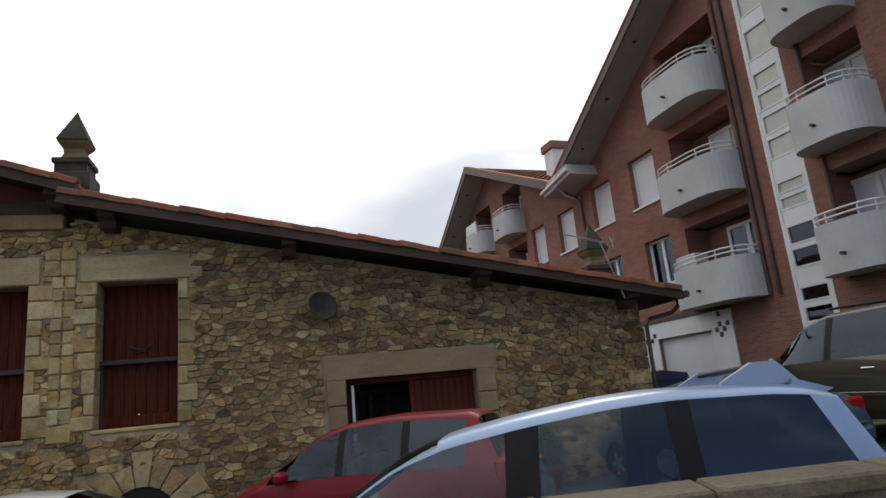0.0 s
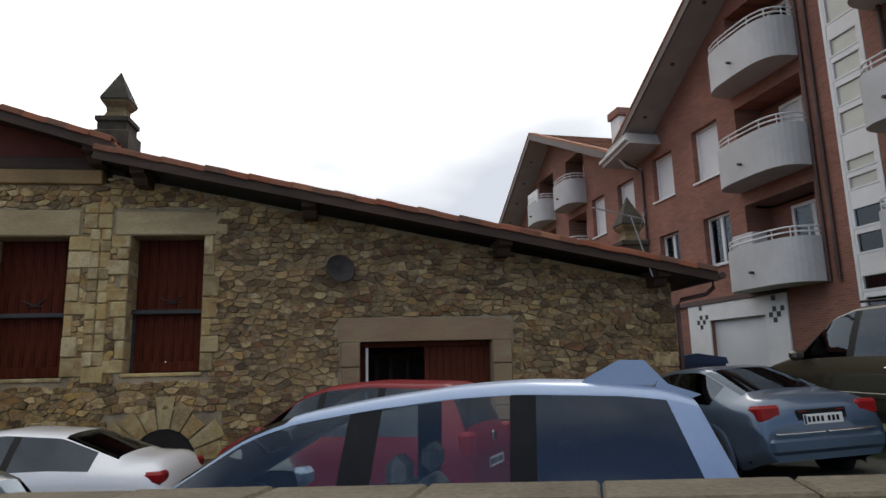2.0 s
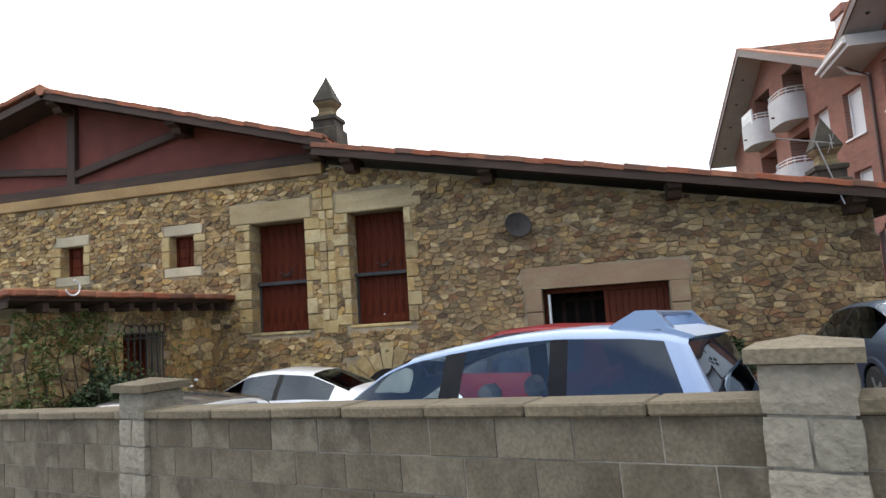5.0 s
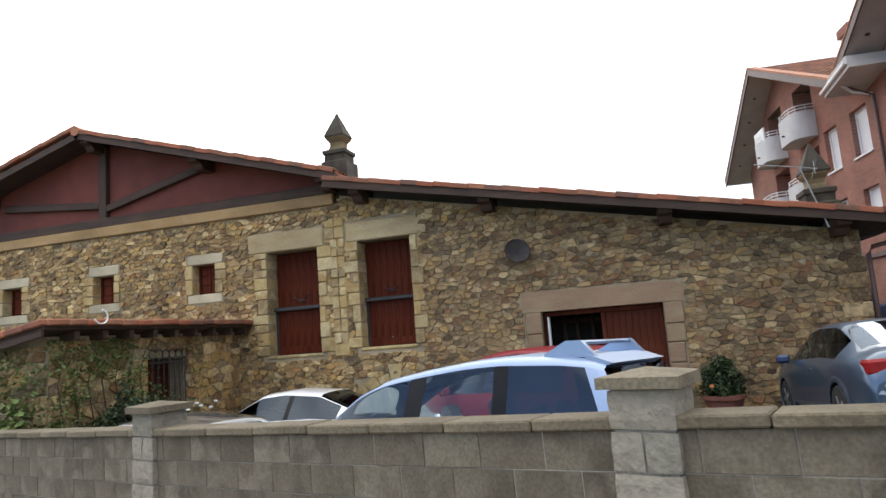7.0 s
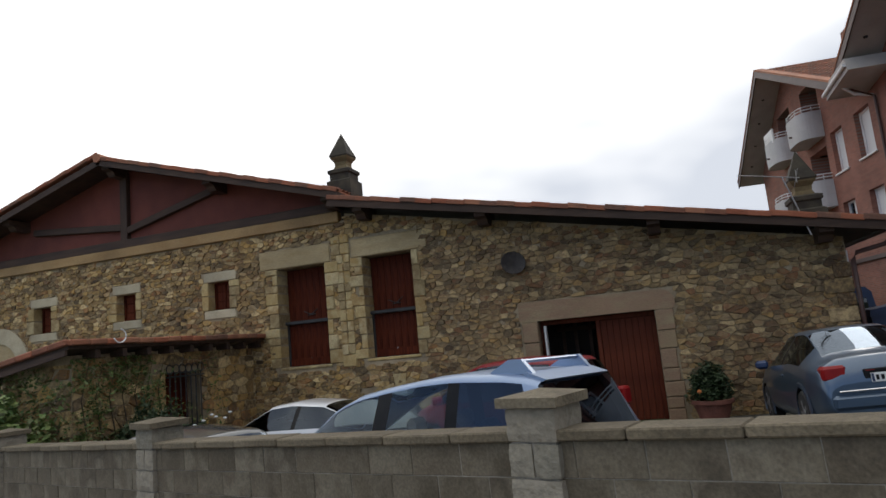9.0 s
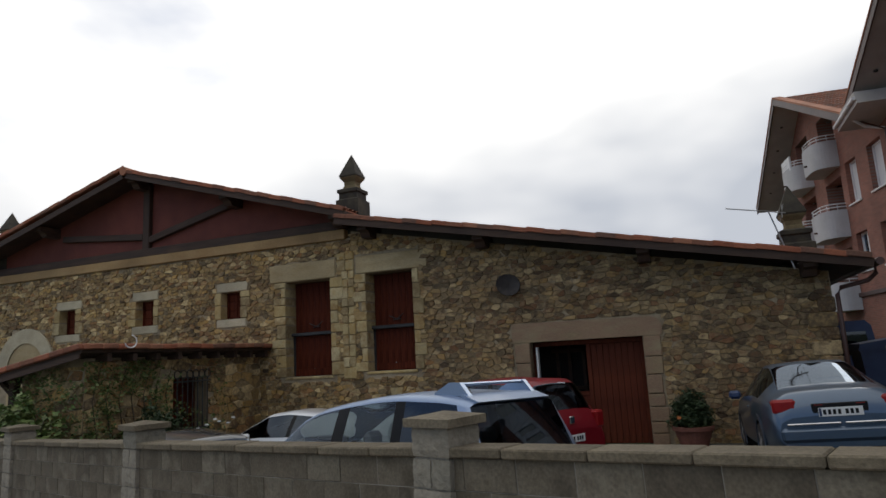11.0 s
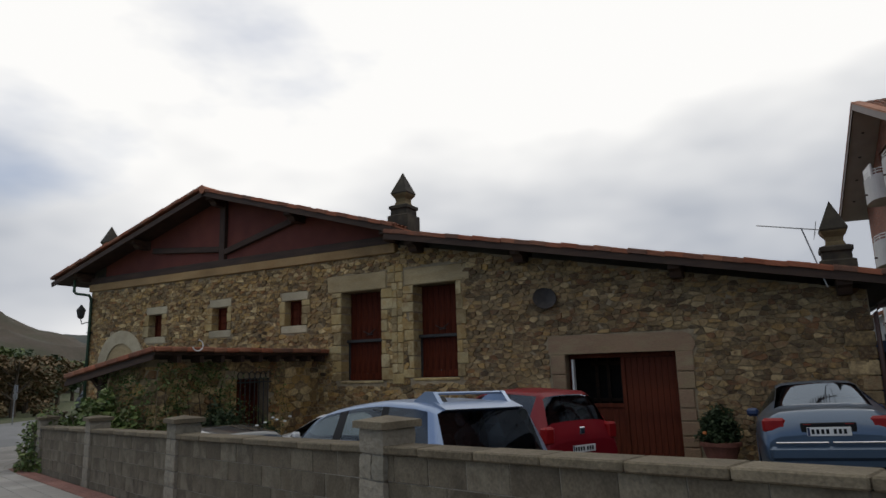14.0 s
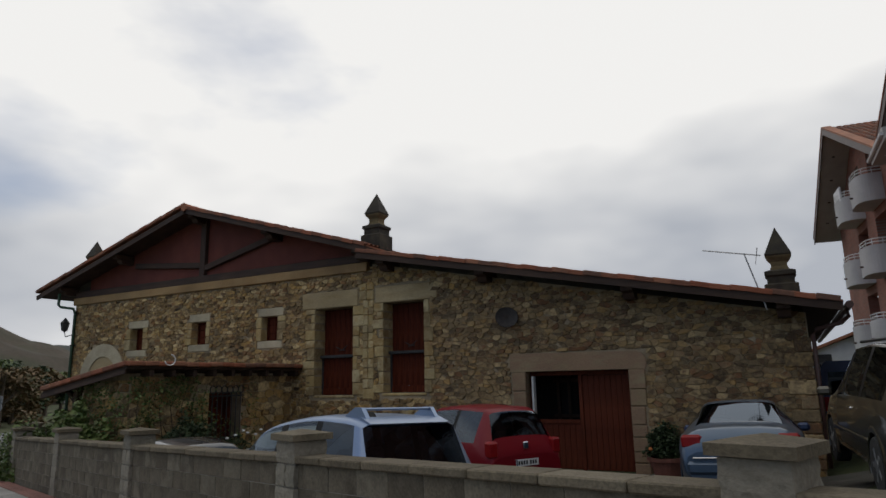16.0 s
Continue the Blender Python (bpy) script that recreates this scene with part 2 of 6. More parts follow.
M_RIM = mat("alloy_rim", [(.35, .36, .37), (.45, .46, .47)], 6, 0.35, 0.0, metal=.8)
M_TRIM = mat("black_trim", [(.008, .008, .009), (.013, .013, .014)], 8, 0.4, 0.0, spec=.15)
M_SEAT = mat("seat_cloth", [(.25, .25, .225), (.33, .325, .295)], 10, 0.9, 0.2)
M_LAMP = mat("red_lamp", [(.20, .006, .008), (.26, .01, .01)], 6, 0.3, 0.0, stain=.1, spec=.25)
M_LAMPW = mat("clear_lamp", [(.6, .6, .6), (.7, .7, .7)], 6, 0.12, 0.0, coat=1.0, stain=.1)
M_PLATE = mat("number_plate", [(.62, .62, .6), (.68, .68, .66)], 5, 0.4, 0.0, stain=.1)
M_BLUE = mat("blue_plastic", [(.012, .028, .085), (.02, .045, .12)], 3, 0.5, 0.1)
M_CHROME = mat("chrome", [(.6, .6, .61), (.65, .65, .66)], 5, 0.12, 0.0, metal=1.0, stain=.05)
M_DISH = mat("dark_grey_disc", [(.022, .019, .017), (.055, .045, .04)], 9, 0.7, 0.2, stain=.6)


def paint(name, c, metal=0.3, coat=1.0):
    return mat(name, [c, tuple(min(1, v * 1.05) for v in c)], 2, 0.35, 0.0, metal=metal, coat=coat, stain=.06)


M_VAN, M_RED, M_AUDI, M_SUV, M_SEDAN, M_GREYCAR = paint("white_car_paint", (.23, .30, .43), .6, .25), mat("red_car_paint", [(.17, .005, .011), (.18, .006, .012)], 2, .4, 0, coat=.15, stain=.06, spec=.2), paint("blue_grey_car_paint", (.06, .095, .145), .5, .7), paint("bronze_car_paint", (.055, .048, .03), .4), paint("white_gloss_paint", (.72, .73, .74), 0), paint("dark_grey_paint", (.06, .065, .07), .4)


def glass(name, tint, ior=1.6):
    m = bpy.data.materials.new(name)
    m.use_nodes = True
    nt = m.node_tree
    nt.nodes.remove(nt.nodes["Principled BSDF"])
    tr = nt.nodes.new("ShaderNodeBsdfTransparent")
    tr.inputs["Color"].default_value = (*tint, 1)
    gl = nt.nodes.new("ShaderNodeBsdfGlossy")
    gl.inputs["Roughness"].default_value = 0.015
    gl.inputs["Color"].default_value = (0.72, 0.84, 1.0, 1)
    fr = nt.nodes.new("ShaderNodeFresnel")
    fr.inputs["IOR"].default_value = ior
    mx = nt.nodes.new("ShaderNodeMixShader")
    nt.links.new(fr.outputs["Fac"], mx.inputs["Fac"])
    nt.links.new(tr.outputs["BSDF"], mx.inputs[1])
    nt.links.new(gl.outputs["BSDF"], mx.inputs[2])
    nt.links.new(mx.outputs["Shader"], nt.nodes["Material Output"].inputs["Surface"])
    return m


M_CARGLASS = glass("car_glass", (.40, .50, .58), 1.5)
M_CLEAR = glass("clear_car_glass", (.86, .90, .88), 1.5)
M_CARTINT = glass("tinted_car_glass", (.07, .09, .12), 1.6)
M_CARDARK = glass("dark_car_glass", (.10, .12, .14), 1.58)
M_PALEGLASS = mat("blinded_glass", [(.36, .36, .30), (.44, .44, .38)], 1.5, 0.08, 0.0, stain=.15, coat=.6)
M_GREEN = mat("green_enamel", [(.02, .055, .03), (.03, .075, .04)], 5, .5, .05)
M_PALESTONE = mat("pale_plastered_stone", [(.42, .355, .235), (.50, .435, .30)], 3, .9, .3)
M_PANE = glass("window_glass", (.5, .54, .56), 1.6)


def brick_material():
    m = bpy.data.materials.new("red_brick")
    m.use_nodes = True
    nt = m.node_tree
    b = nt.nodes["Principled BSDF"]
    co = nt.nodes.new("ShaderNodeTexCoord")
    mp = nt.nodes.new("ShaderNodeMapping")
    mp.inputs["Rotation"].default_value = (radians(-90), 0, 0)
    br = nt.nodes.new("ShaderNodeTexBrick")
    br.inputs["Scale"].default_value = 1.0
    br.inputs["Brick Width"].default_value, br.inputs["Row Height"].default_value, br.inputs["Mortar Size"].default_value = 0.25, 0.065, 0.008
    br.inputs["Color1"].default_value, br.inputs["Color2"].default_value, br.inputs["Mortar"].default_value = (.28, .105, .07, 1), (.20, .075, .05, 1), (.22, .15, .12, 1)
    no = nt.nodes.new("ShaderNodeTexNoise")
    no.inputs["Scale"].default_value, no.inputs["Detail"].default_value = 0.7, 6
    mr = nt.nodes.new("ShaderNodeMapRange")
    mr.inputs["From Min"].default_value, mr.inputs["From Max"].default_value = .3, .7
    mr.inputs["To Min"].default_value, mr.inputs["To Max"].default_value = .78, 1.12
    mx = nt.nodes.new("ShaderNodeMix")
    mx.data_type, mx.blend_type = "RGBA", "MULTIPLY"
    mx.inputs["Factor"].default_value = 1
    bp = nt.nodes.new("ShaderNodeBump")
    bp.inputs["Strength"].default_value, bp.inputs["Distance"].default_value = .4, .01
    nt.links.new(co.outputs["Object"], mp.inputs["Vector"])
    nt.links.new(mp.outputs["Vector"], br.inputs["Vector"])
    nt.links.new(co.outputs["Object"], no.inputs["Vector"])
    nt.links.new(no.outputs["Fac"], mr.inputs["Value"])
    nt.links.new(br.outputs["Color"], mx.inputs["A"])
    nt.links.new(mr.outputs["Result"], mx.inputs["B"])
    nt.links.new(mx.outputs["Result"], b.inputs["Base Color"])
    nt.links.new(br.outputs["Fac"], bp.inputs["Height"])
    bp.invert = True
    nt.links.new(bp.outputs["Normal"], b.inputs["Normal"])
    b.inputs["Roughness"].default_value = 0.9
    return m


M_BRICK = brick_material()


# ---- mesh helpers ----
class Geo:
    """Vertices and faces gathered for one mesh."""

    def __init__(self):
        self.v, self.f = [], []

    def add(self, verts, faces):
        k = len(self.v)
        self.v += [tuple(p) for p in verts]
        self.f += [tuple(i + k for i in q) for q in faces]
        return self

    def box(self, x0, x1, y0, y1, z0, z1, bev=0.0, m=None):
        lo, hi = (min(x0, x1), min(y0, y1), min(z0, z1)), (max(x0, x1), max(y0, y1), max(z0, z1))
        bev = min(bev, *(0.45 * (hi[a] - lo[a]) for a in range(3)))
        corners = [(a, b, c) for a in (0, 1) for b in (0, 1) for c in (0, 1)]
        if bev <= 0:
            vs = [tuple((hi if s[a] else lo)[a] for a in range(3)) for s in corners]
            fs = [(0, 1, 3, 2), (4, 6, 7, 5), (0, 4, 5, 1), (2, 3, 7, 6), (0, 2, 6, 4), (1, 5, 7, 3)]
        else:
            vs, ix = [], {}
            for s in corners:
                for ax in range(3):
                    ix[s, ax] = len(vs)
                    vs.append(tuple((hi[a] - (0 if a == ax else bev)) if s[a] else (lo[a] + (0 if a == ax else bev)) for a in range(3)))
            fs = []
            for ax in range(3):
                o = [a for a in range(3) if a != ax]
                for s in (0, 1):
                    q = []
                    for u, w in ((0, 0), (1, 0), (1, 1), (0, 1)):
                        c = [0, 0, 0]
                        c[ax], c[o[0]], c[o[1]] = s, u, w
                        q.append(ix[tuple(c), ax])
                    fs.append(tuple(q))
                for u in (0, 1):
                    for w in (0, 1):
                        c0, c1 = [0, 0, 0], [0, 0, 0]
                        c0[ax], c1[ax] = 0, 1
                        for c in (c0, c1):
                            c[o[0]], c[o[1]] = u, w
                        c0, c1 = tuple(c0), tuple(c1)
                        fs.append((ix[c0, o[0]], ix[c1, o[0]], ix[c1, o[1]], ix[c0, o[1]]))
            fs += [(ix[s, 0], ix[s, 1], ix[s, 2]) for s in corners]
            mid = [(lo[a] + hi[a]) / 2 for a in range(3)]
            out = []
            for q in fs:
                p = [Vector(vs[i]) for i in q]
                nrm = (p[1] - p[0]).cross(p[2] - p[0])
                cen = sum(p, Vector()) / len(p) - Vector(mid)
                out.append(q if nrm.dot(cen) >= 0 else q[::-1])
            fs = out
        if m is not None:
            vs = [m @ Vector(p) for p in vs]
        return self.add(vs, fs)

    def prism(self, poly, axis, a, b):
        """A polygon of (u, v) pushed along an axis from a to b; u, v are the two other axes in order."""
        n = len(poly)
        area = sum(poly[i][0] * poly[(i + 1) % n][1] - poly[(i + 1) % n][0] * poly[i][1] for i in range(n))
        if (area < 0) != (axis == 1):
            poly = poly[::-1]

        def put(u, v, w):
            p = [u, v]
            p.insert(axis, w)
            return tuple(p)

        a, b = min(a, b), max(a, b)
        vs = [put(u, v, a) for u, v in poly] + [put(u, v, b) for u, v in poly]
        fs = [tuple(range(n))[::-1], tuple(range(n, 2 * n))] + [(i, (i + 1) % n, n + (i + 1) % n, n + i) for i in range(n)]
        return self.add(vs, fs)

    def tube(self, points, r, seg=8, closed=False):
        pts = [Vector(p) for p in points]
        n, rings = len(pts), []
        for i, p in enumerate(pts):
            a, b = pts[i - 1] if (i or closed) else pts[i], pts[(i + 1) % n] if (i < n - 1 or closed) else pts[i]
            d = (b - a).normalized()
            up = Vector((0, 0, 1)) if abs(d.z) < 0.95 else Vector((1, 0, 0))
            s = d.cross(up).normalized()
            t = s.cross(d)
            rr = r[i] if isinstance(r, (list, tuple)) else r
            rings.append([p + (s * math.cos(k * math.tau / seg) + t * math.sin(k * math.tau / seg)) * rr for k in range(seg)])
        vs = [q for ring in rings for q in ring]
        fs = []
        for i in range(n if closed else n - 1):
            for k in range(seg):
                j = (i + 1) % n
                fs.append((i * seg + k, j * seg + k, j * seg + (k + 1) % seg, i * seg + (k + 1) % seg))
        if not closed:
            fs += [tuple(range(seg)), tuple(range((n - 1) * seg, n * seg))[::-1]]
        return self.add(vs, fs)

    def lathe(self, prof, seg=24, m=None):
        """A profile of (radius, z) turned round z."""
        vs = [(r * math.cos(k * math.tau / seg), r * math.sin(k * math.tau / seg), z) for r, z in prof for k in range(seg)]
        fs = [(i * seg + k, i * seg + (k + 1) % seg, (i + 1) * seg + (k + 1) % seg, (i + 1) * seg + k) for i in range(len(prof) - 1) for k in range(seg)]
        fs += [tuple(range(seg))[::-1], tuple(range((len(prof) - 1) * seg, len(prof) * seg))]
        if m is not None:
            vs = [m @ Vector(p) for p in vs]
        return self.add(vs, fs)

    def mesh(self, name, material, smooth=False):
        me = bpy.data.meshes.new(name)
        me.from_pydata(self.v, [], self.f)
        me.materials.append(material)
        if smooth:
            me.shade_smooth()
        me.update()
        return me


def part(name, geo, material, parent=None, label="", smooth=False, m=None):
    me = geo.mesh(name, material, smooth) if isinstance(geo, Geo) else geo
    ob = new(name, me)
    if parent is not None:
        ob.parent = parent
    if m is not None:
        ob.matrix_basis = m
    if label:
        ob["label"] = label
    return ob


def thing(name, m, label, category, group="", kind=""):
    ob = new(name)
    ob.empty_display_size = 0.2
    ob.matrix_basis = m
    return tagged(ob, label, category, group, kind)


def structure(name, geo, material, label="", smooth=False):
    return tagged(part(name, geo, material, smooth=smooth), label, kind="structure")


def clip(poly, a, b, c):
    """The side a*u + b*v <= c of a polygon."""
    out = []
    for i, p in enumerate(poly):
        q = poly[(i + 1) % len(poly)]
        dp, dq = a * p[0] + b * p[1] - c, a * q[0] + b * q[1] - c
        if dp <= 0:
            out.append(p)
        if dp * dq < 0:
            k = dp / (dp - dq)
            out.append((p[0] + k * (q[0] - p[0]), p[1] + k * (q[1] - p[1])))
    return out


def rubble(u0, u1, v0, v1, du, dv, keep, seed, gap=0.009):
    """Irregular stone outlines that fill a rectangle of the wall, but for the rectangles in keep."""
    rng = random.Random(seed)
    ratio = du / dv
    nu, nv = int((u1 - u0) / du) + 3, int((v1 - v0) / dv) + 3
    pts = {}
    for j in range(-1, nv):
        shift = rng.uniform(0, 1)
        for i in range(-1, nu):
            if rng.random() < 0.13:
                continue
            pts[i, j] = (u0 + (i + shift + rng.uniform(-.40, .40)) * du, (v0 + (j + rng.uniform(-.34, .34) + .5 * noise.noise(Vector((i * .23, j * .3, seed)))) * dv) * ratio)
    polys = []
    for (i, j), p in pts.items():
        poly = [(p[0] - 2.2 * du, p[1] - 2.2 * du), (p[0] + 2.2 * du, p[1] - 2.2 * du), (p[0] + 2.2 * du, p[1] + 2.2 * du), (p[0] - 2.2 * du, p[1] + 2.2 * du)]
        for di in range(-3, 4):
            for dj in range(-3, 4):
                q = pts.get((i + di, j + dj))
                if q is None or (di == 0 and dj == 0):
                    continue
                a, b = q[0] - p[0], q[1] - p[1]
                poly = clip(poly, a, b, (q[0] ** 2 + q[1] ** 2 - p[0] ** 2 - p[1] ** 2) / 2)
                if len(poly) < 3:
                    break
            if len(poly) < 3:
                break
        poly = [(a, b / ratio) for a, b in poly]
        for a, b, c in ((-1, 0, -u0), (1, 0, u1), (0, -1, -v0), (0, 1, v1)):
            if len(poly) > 2:
                poly = clip(poly, a, b, c)
        for x0, x1, z0, z1 in keep:
            if len(poly) < 3:
                break
            cu, cv = sum(q[0] for q in poly) / len(poly), sum(q[1] for q in poly) / len(poly)
            if max(q[0] for q in poly) <= x0 or min(q[0] for q in poly) >= x1 or max(q[1] for q in poly) <= z0 or min(q[1] for q in poly) >= z1:
                continue
            side = max((x0 - cu, (1, 0, x0)), (cu - x1, (-1, 0, -x1)), (z0 - cv, (0, 1, z0)), (cv - z1, (0, -1, -z1)))
            poly = clip(poly, *side[1]) if side[0] > 0 else []
        if len(poly) < 3:
            continue
        cu, cv = sum(q[0] for q in poly) / len(poly), sum(q[1] for q in poly) / len(poly)
        w, t = max(q[0] for q in poly) - min(q[0] for q in poly), max(q[1] for q in poly) - min(q[1] for q in poly)
        if w < 0.05 or t < 0.04:
            continue
        poly = [(cu + (a - cu) * (1 - 2 * gap / w), cv + (b - cv) * (1 - 2 * gap / t)) for a, b in poly]
        rnd = []
        for k, a in enumerate(poly):
            b = poly[(k + 1) % len(poly)]
            rnd += [(a[0] * .91 + b[0] * .09, a[1] * .91 + b[1] * .09), (a[0] * .09 + b[0] * .91, a[1] * .09 + b[1] * .91)]
        polys.append((cu, cv, w, t, rnd))
    return polys


def stone_geo(g, cu, cv, poly, place, depth, rng):
    """One rounded stone on a wall; place(u, v, out) gives the point. Counter-clockwise outlines face out."""
    poly = [(a[0] + (b[0] - a[0]) * f, a[1] + (b[1] - a[1]) * f) for a, b in zip(poly, poly[1:] + poly[:1]) for f in (rng.uniform(.06, .22), rng.uniform(.78, .94))]
    n = len(poly)
    tu, tv = rng.uniform(-.03, .03), rng.uniform(-.03, .03)
    vs = [place(u, v, -0.02) for u, v in poly]
    vs += [place(u, v, depth * 0.55) for u, v in poly]
    vs += [place(cu + (u - cu) * .93, cv + (v - cv) * .88, depth + tu * (u - cu) / .2 + tv * (v - cv) / .2) for u, v in poly]
    fs = [(k + i, k + (i + 1) % n, k + n + (i + 1) % n, k + n + i) for k in (0, n) for i in range(n)]
    fs.append(tuple(range(2 * n, 3 * n)))
    g.add(vs, fs)


def leaf_cloud(rng, inside, count, size):
    """Small folded leaves at the points that inside() draws."""
    g = Geo()
    for _ in range(count):
        p = Vector(inside(rng))
        r = Euler((rng.uniform(-.9, .9), rng.uniform(-.9, .9), rng.uniform(0, 6.3))).to_matrix()
        s = size * rng.uniform(.6, 1.4)
        vs = [p + r @ Vector(q) * s for q in ((-.5, 0, 0), (0, -.28, .06), (.55, 0, 0), (0, .28, .06))]
        g.add(vs, [(0, 1, 2), (0, 2, 3)])
    return g


# ---- ground ----
WALL_S = -0.349
U = Vector((1, WALL_S, 0)).normalized()
INTO = Vector((-U.y, U.x, 0))
PA = Vector((-0.81, -10.97, 0))
BEND = -13.2


def smooth(a, b, t):
    t = max(0.0, min(1.0, (t - a) / (b - a)))
    return t * t * (3 - 2 * t)


def street(x):
    return 0.66 + 0.036 * max(-13.0, min(9.0, x))


def coping(x):
    return 1.64 + 0.036 * max(-13.0, min(9.0, x))


def yard(x, y):
    z = 0.02 + 0.5 * smooth(-2.5, 3.5, x) * (1.15 - min(1, max(0, (y + 5.7) / 4.8))) + 0.45 * smooth(3.0, 6.0, x)
    z -= 0.22 * smooth(-4, -6, x) * smooth(-6.2, -4.2, y) * (1 - smooth(-8.8, -9.6, x))
    return z - 0.25 * smooth(-4, -14, x) * (1 if y > -7 else 0.5)


def ground_z(x, y):
    d = (Vector((x, y, 0)) - PA).dot(INTO)
    s = (Vector((x, y, 0)) - PA).dot(U)
    near = 1 - smooth(40, 80, math.hypot(x, y))
    if d < 0.1 or s < BEND - 0.3:
        return (street(x) - 0.13) * near + (1 - near) * 0.1
    return yard(x, y) * near + (1 - near) * 0.1


def spread(lo, hi, step, far):
    a = list(np.arange(lo, hi + 1e-6, step))
    out, k = [], step * 2
    while a[-1] + k < far:
        a.append(a[-1] + k)
        k *= 1.5
    a.append(far)
    k = step * 2
    while a[0] - k > -far:
        a.insert(0, a[0] - k)
        k *= 1.5
    a.insert(0, -far)
    return a


g = Geo()
lx, ly = [s for s in spread(-13.0, 13, 0.6, 2500)], sorted(set(list(np.arange(-8, 14, 0.5)) + [0.1, 0.101] + [-2500, -900, -300, -120, -60, -30, -18, -12, 18, 24, 34, 50, 80, 150, 400, 1000, 2500]))
for b in ly:
    for a in lx:
        p = PA + U * a + INTO * b
        g.v.append((p.x, p.y, ground_z(p.x, p.y)))
n = len(lx)
g.f += [(j * n + i, j * n + i + 1, (j + 1) * n + i + 1, (j + 1) * n + i) for j in range(len(ly) - 1) for i in range(n - 1)]
structure("ground", g, M_GROUND, "rough grass and earth ground")

# yard surface in front of the barn
g = Geo()
ys = np.arange(0, 12.01, 0.5)
for b in ys:
    for a in np.arange(-12, 2.6, 0.5):
        p = PA + U * a + INTO * (0.25 + b)
        g.v.append((p.x, min(p.y, -0.05), yard(p.x, p.y) + 0.012))
n = len(np.arange(-12, 2.6, 0.5))
g.f += [(j * n + i, j * n + i + 1, (j + 1) * n + i + 1, (j + 1) * n + i) for j in range(len(ys) - 1) for i in range(n - 1)]
structure("yard", g, M_YARD, "grey gravel parking yard before the barn")

# road beyond the pavement, bending away past the barn
CENTRE = [(40, -28.5), (14, -21.0), (6, -18.4), (-4, -15.2), (-10, -13.0), (-16, -10.4), (-21, -6.8), (-26, -0.5), (-31, 9), (-38, 26), (-48, 48)]


def band(pts, w0, w1, z0, step=0.8):
    """A ribbon along a line, from w0 to w1 to its left."""
    dense = []
    for i in range(len(pts) - 1):
        p0, p1, p2, p3 = (Vector((*pts[max(0, min(len(pts) - 1, k))], 0)) for k in (i - 1, i, i + 1, i + 2))
        m = max(2, int((p2 - p1).length / step))
        for k in range(m):
            t = k / m
            dense.append(0.5 * ((2 * p1) + (p2 - p0) * t + (2 * p0 - 5 * p1 + 4 * p2 - p3) * t * t + (3 * p1 - p0 - 3 * p2 + p3) * t ** 3))
    g = Geo()
    for i, p in enumerate(dense):
        d = (dense[min(i + 1, len(dense) - 1)] - dense[max(i - 1, 0)]).normalized()
        nrm = Vector((-d.y, d.x, 0))
        for w in (w0, w1):
            q = p + nrm * w
            near = 1 - smooth(40, 80, math.hypot(q.x, q.y))
            g.v.append((q.x, q.y, (street(q.x) - 0.13) * near + (1 - near) * 0.1 + z0))
    g.f += [(2 * i, 2 * i + 1, 2 * i + 3, 2 * i + 2) for i in range(len(dense) - 1)]
    return g


structure("road", band(CENTRE, -3.6, 3.6, 0.03), M_ASPHALT, "grey asphalt road bending away")

# pavement along the wall
pav = Geo()
for i in range(0, 60):
    s0 = -14 + i * 0.4
    for s in (s0, s0 + 0.4):
        for w in (0.0, -3.9):
            p = PA + U * s + INTO * w
            pav.v.append((p.x, p.y, street(p.x) - 0.012))
    k = len(pav.v) - 4
    pav.f.append((k + 1, k + 3, k + 2, k))
pavement = structure("pavement", pav, M_JOINT, "grey paved walkway with a red border")


# ---- barn ----
WX0, WX1 = -21.7, 3.80
ROOF_UP = ((-14.75, 8.45), (-7.05, 6.19))
ROOF_LOW = ((-7.35, 6.05), (4.48, 3.70))
ROOF_LEFT = ((-14.75, 8.45), (-23.25, 6.02))


def roof_top(x):
    for (xa, za), (xb, zb) in (ROOF_LEFT, ROOF_UP, ROOF_LOW):
        if min(xa, xb) <= x <= max(xa, xb) and not (x > -7.35 and xb == -7.05):
            return za + (zb - za) * (x - xa) / (xb - xa)
    return 3.6


def wall_top(x):
    return 5.52 if x < -7.3 else roof_top(x) - 0.34


OPENINGS = {"w1": (-9.41, -7.98, 1.87, 4.48), "w2": (-6.89, -5.54, 1.92, 4.50), "door": (-2.58, 0.0, 0.02, 2.41), "s1": (-18.15, -17.45, 3.56, 4.36), "s2": (-14.89, -14.19, 3.62, 4.40), "s3": (-11.64, -10.95, 3.60, 4.385)}


def wall_sheet(x0, x1, z0, top, y0, y1, openings, cuts=()):
    """A wall of real thickness with openings cut through it."""
    g = Geo()
    xs = sorted({x0, x1, *cuts, *(o[k] for o in openings for k in (0, 1))})
    for a, b in zip(xs, xs[1:]):
        spans = sorted((o[2], o[3]) for o in openings if o[0] <= a + 1e-6 and o[1] >= b - 1e-6)
        lo = z0
        for c, d in spans + [(None, None)]:
            ends = (top(a + 1e-4), top(b - 1e-4)) if c is None else (c, c)
            if min(ends) > lo:
                g.prism([(a, lo), (b, lo), (b, ends[1]), (a, ends[0])], 1, y0, y1)
            lo = d
    return g


